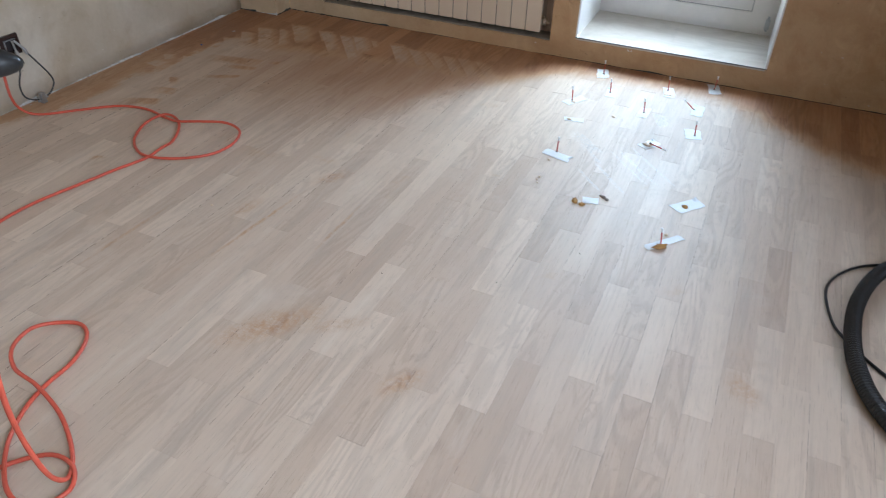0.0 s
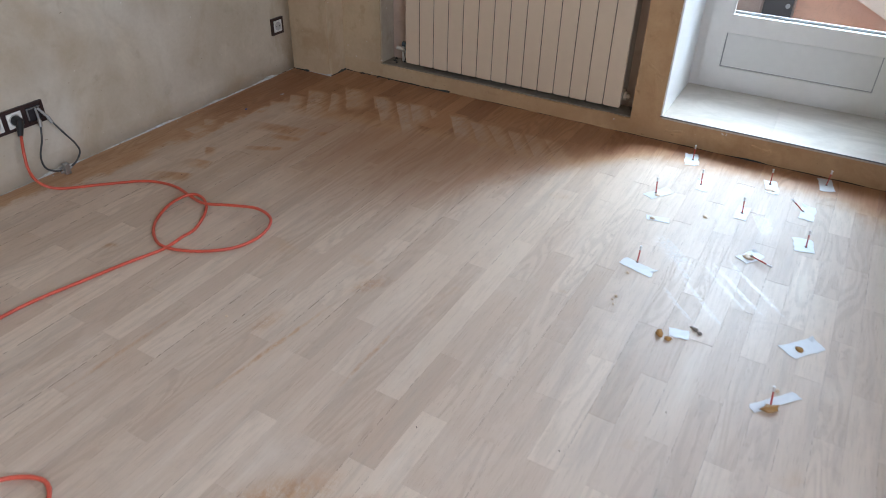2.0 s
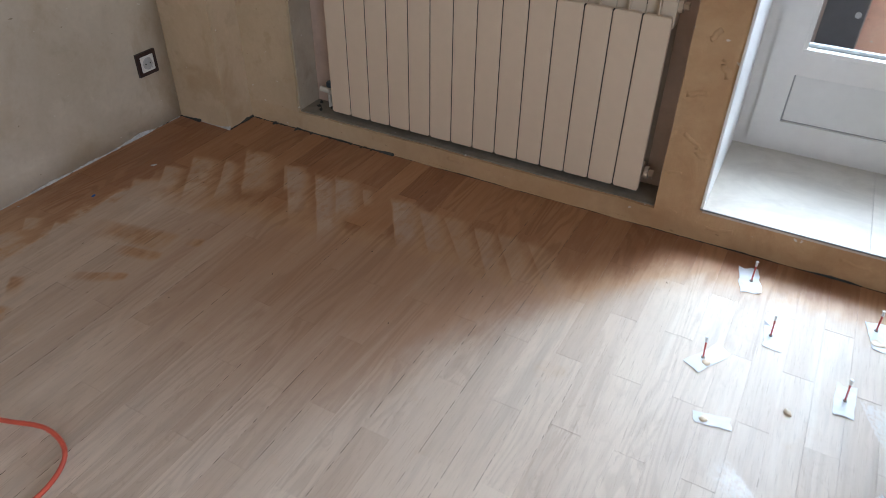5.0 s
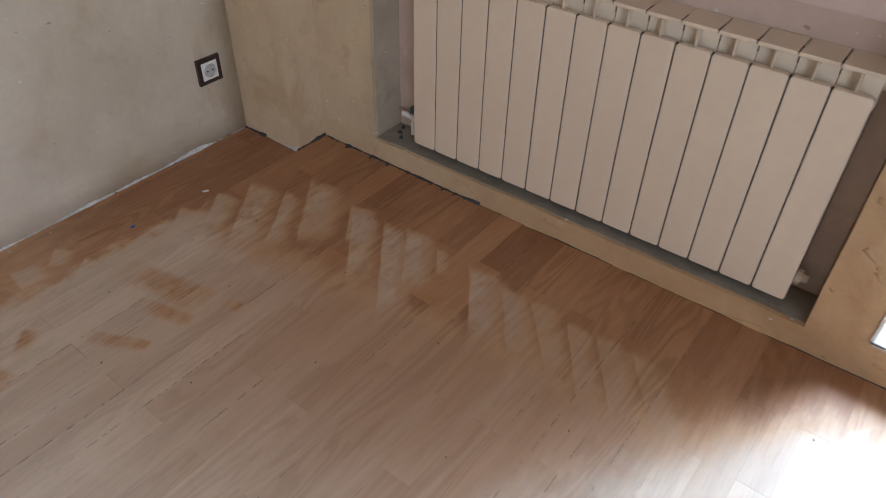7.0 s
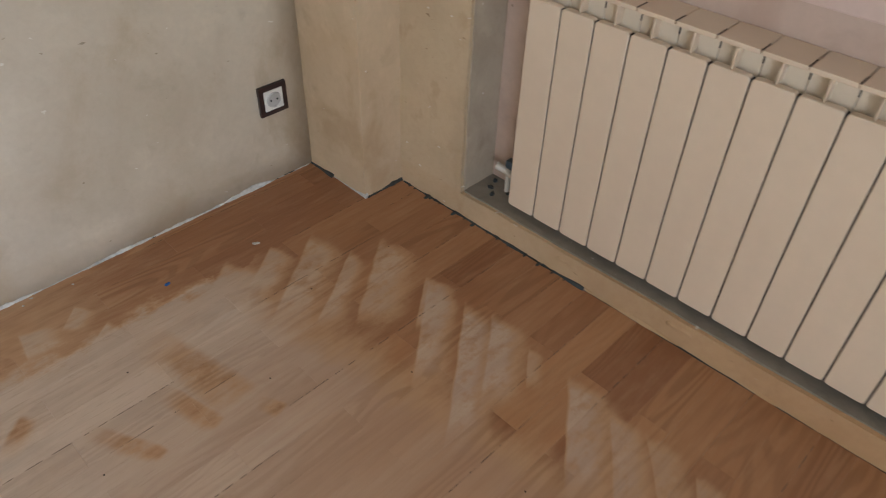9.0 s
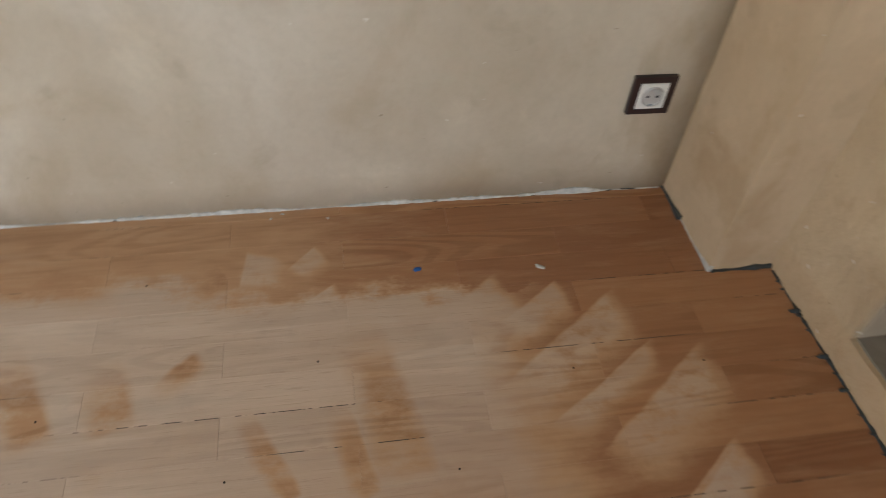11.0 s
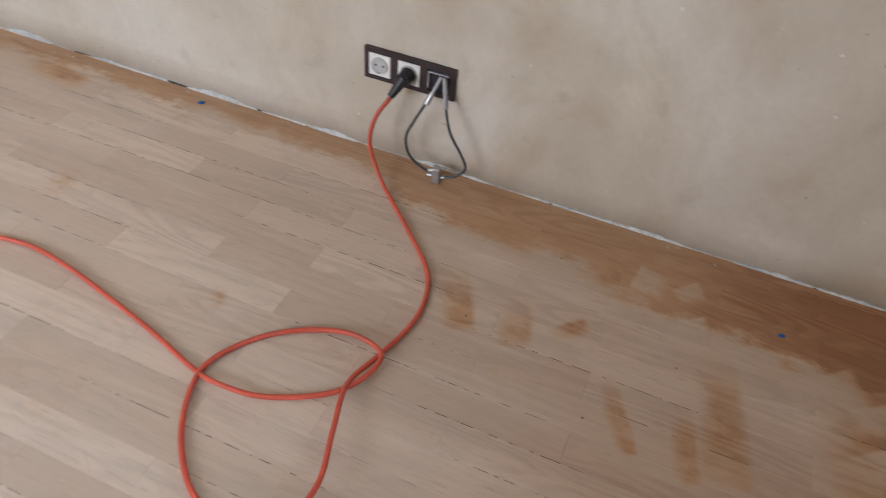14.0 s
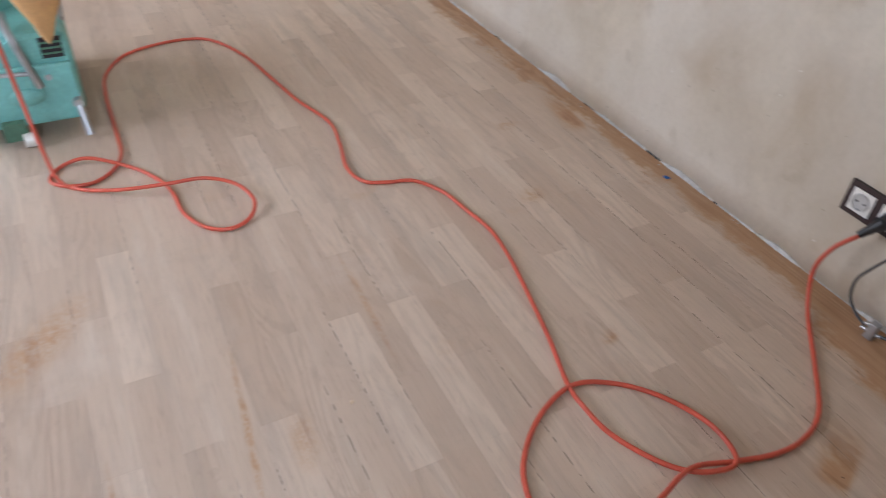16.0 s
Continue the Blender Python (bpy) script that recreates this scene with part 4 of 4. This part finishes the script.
def lying(rows, bounce=0.0, seed=0.0):
    return [(x, y, R + max(0.0, bounce * noise.noise((i * 0.7 + seed, seed, 0)))) for i, (x, y) in enumerate(rows)]


coil3 = lying(coil, 0.012, 2.0)
for i in (5, 6, 7, 8, 9):      # the strand that stands off the floor
    coil3[i] = (*coil3[i][:2], R + (0.012, 0.022, 0.026, 0.02, 0.008)[i - 5])
for i in (16, 17, 20):         # strands that lie over others
    coil3[i] = (*coil3[i][:2], R * 3.1)
loops3 = lying(loops, 0.006, 7.0)
for i, z in ((8, R * 3.1), (16, 0.020), (17, 0.030), (18, 0.034), (19, 0.030), (20, 0.018)):
    loops3[i] = (*loops3[i][:2], z)
part("cord", tube(rel(drop + coil3 + lying(trail, 0.006, 4.0) + loops3 + rise, lb), R, 8, 0.012), MAT_RED, lead, smooth=True)
plug_bm = rod(*rel([(.014, -1.489, .246), (.042, -1.490, .244)], lb), 0.0185, 0.0165, 20)
cylinder(plug_bm, *rel([(.034, -1.488, .248), (.056, -1.512, .205)], lb), 0.0135, 0.0085, 14)
part("plug", plug_bm, MAT_BLACK, lead, "black rubber mains plug", smooth=False)

# ---- vacuum hose and its cord ----
hose = thing("vacuum_hose", "black corrugated vacuum hose lying in a bend", "hose", (3.3, -1.4, 0.0))
hb = (3.3, -1.4, 0.0)
part("ribbed_tube", tube(rel([(3.62, -.93, .024), (3.45, -.95, .024), (3.30, -1.02, .024), (3.205, -1.13, .024), (3.145, -1.29, .024), (3.125, -1.45, .024), (3.135, -1.60, .024), (3.18, -1.73, .024), (3.28, -1.85, .024), (3.45, -1.93, .024), (3.65, -1.92, .024)], hb), 0.0195, 12, ribs=0.0028, rib_step=0.009), MAT_BLACK, hose)
vcord = thing("thin_black_cable", "thin black mains cord lying in a loop", "cable", (3.1, -1.3, 0.0))
part("cord", tube(rel([(3.60, -1.06, .005), (3.40, -1.02, .005), (3.24, -1.045, .005), (3.13, -1.12, .005), (3.065, -1.245, .005), (3.075, -1.39, .005), (3.11, -1.47, .005), (3.20, -1.57, .005), (3.32, -1.66, .005)], (3.1, -1.3, 0)), 0.0042, 6), MAT_BLACK, vcord)


# ---- belt sander ----
def sander():
    s = thing("floor_sander", "green belt floor sander with a tan dust bag", "sanding machine", (1.72, -3.2, 0.0))
    part("drum_housing", boxes((-0.225, 0.225, -0.22, 0.245, 0.055, 0.30), bevel=0.03, segments=3), MAT_GREEN, s, "green painted housing")
    part("front_plate", boxes((-0.215, 0.215, 0.246, 0.262, 0.05, 0.22), bevel=0.01), MAT_GREEN, s)
    part("motor", cylinder(rod((-0.02, -0.06, 0.302), (-0.02, -0.06, 0.50), 0.125, 0.118, 28), (-0.02, -0.06, 0.50), (-0.02, -0.06, 0.535), 0.10, 0.07, 28), MAT_GREEN, s, "green motor cover")
    part("belt_cover", boxes((0.10, 0.22, -0.16, 0.14, 0.30, 0.40), bevel=0.02), MAT_GREEN_D, s)
    part("front_bracket", boxes((-0.06, -0.0, 0.262, 0.286, 0.02, 0.075), bevel=0.004), MAT_GREEN_D, s)
    part("front_caster", rod((-0.075, 0.285, 0.021), (-0.045, 0.285, 0.021), 0.021, None, 20), MAT_SOCKET, s, "pale plastic caster")
    for x in (-0.20, 0.20):
        w = part("wheel", rod((x - 0.018, -0.20, 0.055), (x + 0.018, -0.20, 0.055), 0.055, None, 28), MAT_BLACK, s, "black rubber wheel")
        part("hub", rod((x - 0.020, -0.20, 0.055), (x + 0.020, -0.20, 0.055), 0.022, None, 18), MAT_METAL, w)
    part("side_foot", cylinder(rod((-0.205, 0.262, 0.10), (-0.212, 0.30, 0.012), 0.010), (-0.205, 0.235, 0.108), (-0.205, 0.275, 0.10), 0.014), MAT_METAL, s, "bare metal foot")
    part("tension_lever", tube([(-0.08, 0.16, 0.33), (-0.085, 0.235, 0.325), (-0.10, 0.272, 0.27), (-0.125, 0.276, 0.165)], 0.010), MAT_METAL, s, "worn metal lever")
    part("handle_column", tube([(0.0, -0.20, 0.20), (0.0, -0.27, 0.45), (0.02, -0.20, 0.70), (0.04, 0.05, 0.82)], 0.019, 12, 0.03), MAT_GREEN, s, smooth=True)
    plate = part("switch_plate", boxes((-0.125, -0.115, 0.36, 0.648, 0.795, 0.975), bevel=0.003), MAT_GREEN_D, s, "green switch plate with a drilled hole")
    part("hole", rod((-0.1145, 0.622, 0.825), (-0.1130, 0.622, 0.825), 0.009), MAT_HOLE, plate)
    part("support_arm", tube([(0.04, 0.05, 0.82), (-0.05, 0.20, 0.85), (-0.10, 0.32, 0.88), (-0.12, 0.42, 0.88)], 0.014, 12, 0.03), MAT_GREEN, s, smooth=True)
    grip = bmesh.new()
    bmesh.ops.create_uvsphere(grip, u_segments=20, v_segments=12, radius=1.0, matrix=Matrix.Translation((-0.035, 0.590, 0.905)) @ pose(0, 0, 0, 0, 12, 62) @ Matrix.Diagonal((0.068, 0.024, 0.024, 1)))
    part("grip", grip, MAT_BLACK, s, "glossy black oval grip", smooth=True)
    part("grip_rod", tube([(-0.114, 0.42, 0.925), (-0.085, 0.49, 0.922), (-0.060, 0.545, 0.915)], 0.009), MAT_RED, s, "red grip rod")
    bag = bmesh.new()
    bmesh.ops.create_uvsphere(bag, u_segments=24, v_segments=16, radius=1.0)
    for v in bag.verts:
        n = 1 + 0.10 * noise.noise(v.co * 2.2) + 0.04 * noise.noise(v.co * 7)
        taper = 0.25 + 0.75 * min(1.0, (v.co.z + 1) * 0.75)
        v.co = Vector((-0.180 + v.co.x * 0.085 * n * taper, 0.345 + v.co.y * 0.065 * n * taper, 0.470 + v.co.z * 0.160 * n))
    part("dust_bag", bag, MAT_BAG, s, "hanging tan cloth dust bag", smooth=True)
    part("bag_clip", boxes((-0.220, -0.140, 0.325, 0.365, 0.602, 0.625), bevel=0.004), MAT_METAL, s, "metal bag clip")
    for bx in (-0.15, 0.0, 0.15):
        part("bolt", rod((bx, 0.262, 0.185), (bx, 0.268, 0.185), 0.009, None, 6), MAT_METAL, s)
    part("front_rod", rod((-0.115, 0.272, 0.205), (-0.020, 0.272, 0.212), 0.006), MAT_METAL, s, "bright metal rod")
    boss = bmesh.new()
    bmesh.ops.create_uvsphere(boss, u_segments=20, v_segments=10, radius=1.0, matrix=Matrix.Translation((-0.085, 0.260, 0.135)) @ Matrix.Diagonal((0.048, 0.016, 0.026, 1)))
    part("cover_boss", boss, MAT_GREEN, s, "rounded green boss", smooth=True)
    part("vent", boxes((-0.205, -0.150, 0.2455, 0.2495, 0.232, 0.290), bevel=0.001), MAT_HOLE, s, "dark opening in the housing")
    for vz in (0.246, 0.261, 0.276):
        part("vent_bar", boxes((-0.203, -0.152, 0.249, 0.2525, vz - 0.0025, vz + 0.0025)), MAT_GREEN_D, s)
    part("side_rail", tube([(-0.222, -0.18, 0.31), (-0.228, 0.0, 0.33), (-0.222, 0.18, 0.31)], 0.007), MAT_METAL, s)
    part("wheel_lever", tube([(-0.03, 0.19, 0.30), (-0.02, 0.22, 0.38), (-0.035, 0.20, 0.47)], 0.009), MAT_BLACK, s, "black adjusting lever")
    part("bag_neck", rod((-0.18, 0.34, 0.60), (-0.18, 0.33, 0.68), 0.035, 0.03), MAT_METAL, s)
    part("dust_pipe", tube([(-0.18, 0.33, 0.66), (-0.17, 0.27, 0.74), (-0.10, 0.12, 0.79), (-0.02, 0.04, 0.80), (0.03, 0.03, 0.80)], 0.026, 12, 0.03), MAT_BLACK, s, smooth=True)
    return s


sander()


# ---- injected boards: tape, tubes and resin ----
def tape(x, y, length, width, dx, dy, seed):
    """A torn bit of tape, slightly wavy."""
    bm = bmesh.new()
    cols, grid = 7, []
    for i in range(cols + 1):
        u = i / cols - 0.5
        row = []
        for j in range(4):
            v = j / 3 - 0.5
            wob = 0.10 * noise.noise((u * 5 + seed, v * 3, seed * 2))
            end = 0.09 * noise.noise((v * 9, seed * 5, i // 4)) if i in (0, cols) else 0
            z = 0.0013 + 0.0010 * (1 + noise.noise((u * 4, v * 4, seed))) + (0.006 if (i == cols and j == 3 and int(seed) % 2) else 0)
            row.append(bm.verts.new(((u + end) * length, (v + wob) * width, z)))
        grid.append(row)
    faces = [bm.faces.new((grid[i][j], grid[i + 1][j], grid[i + 1][j + 1], grid[i][j + 1])) for i in range(cols) for j in range(3)]
    ext = bmesh.ops.extrude_face_region(bm, geom=faces)
    for v in ext["geom"]:
        if isinstance(v, bmesh.types.BMVert):
            v.co.z -= 0.0010
    bmesh.ops.recalc_face_normals(bm, faces=bm.faces[:])
    ob = link("tape_piece", bm, MAT_TAPE)
    ob.location, ob.rotation_euler = (x, y, 0), (0, 0, math.atan2(dy, dx))
    return tagged(ob, "torn white tape stuck on the parquet", "tape", "tape pieces on the floor")


TAPES = [(2.065, .04, .12, .062, .03, -.115), (2.03, -.315, .125, .05, .06, .10), (2.155, -.16, .11, .048, -.01, .12), (2.388, -.03, .115, .054, .025, -.11),
         (2.57, .10, .12, .058, .025, -.12), (2.33, -.30, .115, .046, 0, -.11), (2.535, -.17, .12, .054, 0, .12), (2.55, -.41, .095, .072, -.02, .09),
         (2.41, -.58, .09, .052, .05, .08), (2.08, -.505, .085, .036, .1, .02), (2.11, -.835, .125, .052, .11, -.03), (2.31, -1.095, .06, .042, .05, .01),
         (2.62, -.975, .125, .06, .08, .10), (2.585, -1.235, .155, .030, .10, .12)]
for i, row in enumerate(TAPES):
    tape(row[0], row[1], row[2] * 0.92, row[3] * 0.90, row[4], row[5], i + 1.3)


def injector(x, y, lean, turn, length, seed):
    """A red plastic tube pushed into a drilled hole."""
    t = thing("injection_tube", "thin red plastic tube standing in a resin-filled hole" if lean < 60 else "thin red plastic tube lying in a drop of resin", "tube", (x, y, 0.0), "red tubes in the floor")
    part("tube", rod((0, 0, 0.0), (0, 0, length * 0.80), 0.0021, None, 8), MAT_STICK, t)
    part("tip", cylinder(rod((0, 0, length * 0.80), (0, 0, length), 0.0034, 0.0026, 10), (0, 0, length), (0, 0, length * 1.03), 0.0042, 0.004, 10), MAT_TIP, t, "pale tube tip")
    part("collar", rod((0, 0, 0.0), (0, 0, 0.006), 0.006, 0.0035, 12), MAT_CRUMB, t, "grey resin collar")
    t.rotation_euler = (radians(lean), 0, radians(turn))
    return t


for i, (x, y, lean, turn) in enumerate(((2.07, .04, 4, 200), (2.02, -.32, 5, 250), (2.15, -.16, 4, 240), (2.38, -.01, 3, 250), (2.57, .10, 3, 90), (2.33, -.30, 5, 250),
                                        (2.56, -.42, 4, 260), (2.10, -.81, 2, 80), (2.58, -1.255, 7, 260), (2.52, -.165, 48, 285))):
    injector(x, y, lean, turn, 0.064, i)
lying_tube = injector(2.412, -.585, 87, 60, 0.075, 11)
lying_tube.location[2] = 0.009

for i, (x, y, size, mat, label) in enumerate((
        (2.405, -.588, (.024, .022, .007), MAT_CREAM, "cream resin drop on the tape"), (2.062, -.512, (.011, .010, .006), MAT_CREAM, "cream resin drop on the tape"),
        (2.262, -1.125, (.018, .014, .010), MAT_GLUE, "amber resin lump with torn tape"), (2.288, -1.135, (.014, .012, .008), MAT_GLUE, "amber resin lump with torn tape"),
        (2.612, -.99, (.016, .012, .007), MAT_GLUE, "amber resin drop on the tape"), (2.580, -1.268, (.030, .016, .011), MAT_GLUE, "large amber resin drop beside the tape"),
        (2.222, -.40, (.013, .010, .005), MAT_CREAM, "small cream resin drop on the parquet"), (2.585, -1.19, (.008, .008, .006), MAT_CREAM, "cream resin drop on the parquet"),
        (2.03, -.335, (.014, .012, .004), MAT_CREAM, "cream resin drop on the tape"), (2.385, -.06, (.016, .022, .003), MAT_CREAM, "cream resin drop on the tape"),
        (2.092, -.885, (.008, .007, .005), MAT_CREAM, "cream resin drop on the parquet"))):
    crumb("resin_drop", x, y, 0.0015, tuple(0.8 * v for v in size), mat, label, "resin drop", i + 1)
for i, (x, y, s) in enumerate(((2.345, -1.055, .009), (2.36, -1.065, .008), (2.335, -1.048, .006), (2.10, -1.02, .006), (2.096, -1.04, .005), (2.105, -1.06, .004), (1.18, -1.70, .005))):
    crumb("filler_crumb", x, y, 0.0, (s, s * 0.8, s * 0.7), MAT_CRUMB if i < 3 else MAT_CREAM, "dry crumb of filler on the parquet", "crumb", i + 20)
crumb("blue_scrap", .179, -.552, 0.0, (.0075, .0055, .0016), MAT_BLUE, "small blue paper scrap on the parquet", "paper scrap", 3)
crumb("blue_scrap", .045, -2.08, 0.0, (.010, .008, .003), MAT_BLUE, "small blue paper scrap by the wall", "paper scrap", 5)
crumb("plaster_chip", .196, -.321, 0.0, (.0095, .005, .002), MAT_RESIDUE, "white plaster chip on the parquet", "plaster chip", 8)
for i in range(12):
    crumb("plaster_chip", 0.012 + 0.02 * rubble_rng.random(), -0.2 - 2.6 * rubble_rng.random(), 0.0, (.002 + .003 * rubble_rng.random(), .0025, .0012), MAT_RESIDUE, "white plaster chip by the wall foot", "plaster chip", i + 40)

# ---- parquet strips ----
PITCH, LONG = 0.0700, 0.4135
NAILS = [(.36, -.74), (.42, -1.16), (.17, -1.03), (.55, -.88), (.572, -.54), (.42, -.32), (.43, -.09), (.76, -.32), (1.10, -.36), (1.46, -.38), (1.30, -.59), (.75, -.79), (1.87, -.08), (.92, -.58), (1.86, -1.77), (2.18, -1.66), (2.36, -1.41)]
nail_mesh = None
for x, y in NAILS:
    if nail_mesh is None:
        nail = link("floor_nail", rod((0, 0, -0.001), (0, 0, 0.0006), 0.0019, None, 8), MAT_NAIL)
        nail_mesh = nail.data
    else:
        nail = new("floor_nail", nail_mesh)
    nail.location = (x, y, 0)
    tagged(nail, "small dark nail head in the parquet", "nail", "nails in the parquet")


def strip_verts(w, l, ox=0.0, oy=0.0, oz=0.0):
    """A strip with its upper edges eased."""
    c, h = 0.00015, 0.0132
    out = []
    for z, k in ((-h, 0.0), (-c, 0.0), (0.0, c)):
        for sx, sy in ((-1, -1), (1, -1), (1, 1), (-1, 1)):
            out.append((ox + sx * (w / 2 - k), oy + sy * (l / 2 - k), oz + z))
    return out


STRIP_FACES = [(3, 2, 1, 0), (8, 9, 10, 11)] + [(r * 4 + i, r * 4 + (i + 1) % 4, r * 4 + 4 + (i + 1) % 4, r * 4 + 4 + i) for r in (0, 1) for i in range(4)]
strip_rng = random.Random(11)
meshes = {}


def strip_mesh(w, l):
    key = (round(w, 5), round(l, 4))
    if key not in meshes:
        me = bpy.data.meshes.new("plank")
        me.from_pydata(strip_verts(w, l), [], STRIP_FACES)
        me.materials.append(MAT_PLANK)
        meshes[key] = me
    return meshes[key]


far_v, far_f = [], []
row_count = int((RIGHT + 0.05) / PITCH) + 1
for r in range(row_count):
    xc = -0.010 + PITCH * (r + 0.0)
    gap = strip_rng.choice((0.0, 0.0001, 0.0001, 0.0002, 0.0005))
    first = -0.065 if r % 2 else -0.272
    edge = 0.132 + SKEW * (xc - N0)
    y1 = edge
    y = first if first < edge - 0.02 else first - LONG
    while y1 > REAR:
        y0 = max(y, REAR)
        l = y1 - y0 - strip_rng.choice((0.0002, 0.0002, 0.0004))
        w = PITCH - gap - strip_rng.choice((0.0, 0.0, 0.0001))
        dz = strip_rng.uniform(-0.00015, 0.0001)
        if xc < 2.95 and y1 > -2.55 and xc > -0.02:
            ob = new("plank", strip_mesh(w, l))
            ob.parent = floor
            ob.location = (xc, (y0 + y1) / 2, dz)
        else:
            n = len(far_v)
            far_v += strip_verts(w, l, xc, (y0 + y1) / 2, dz)
            far_f += [tuple(n + i for i in f) for f in STRIP_FACES]
        y1, y = y0, y0 - LONG
me = bpy.data.meshes.new("plank_field")
me.from_pydata(far_v, [], far_f)
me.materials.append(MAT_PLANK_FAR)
field = new("plank_field", me)
field.parent = floor
tagged(field, kind="stuff")
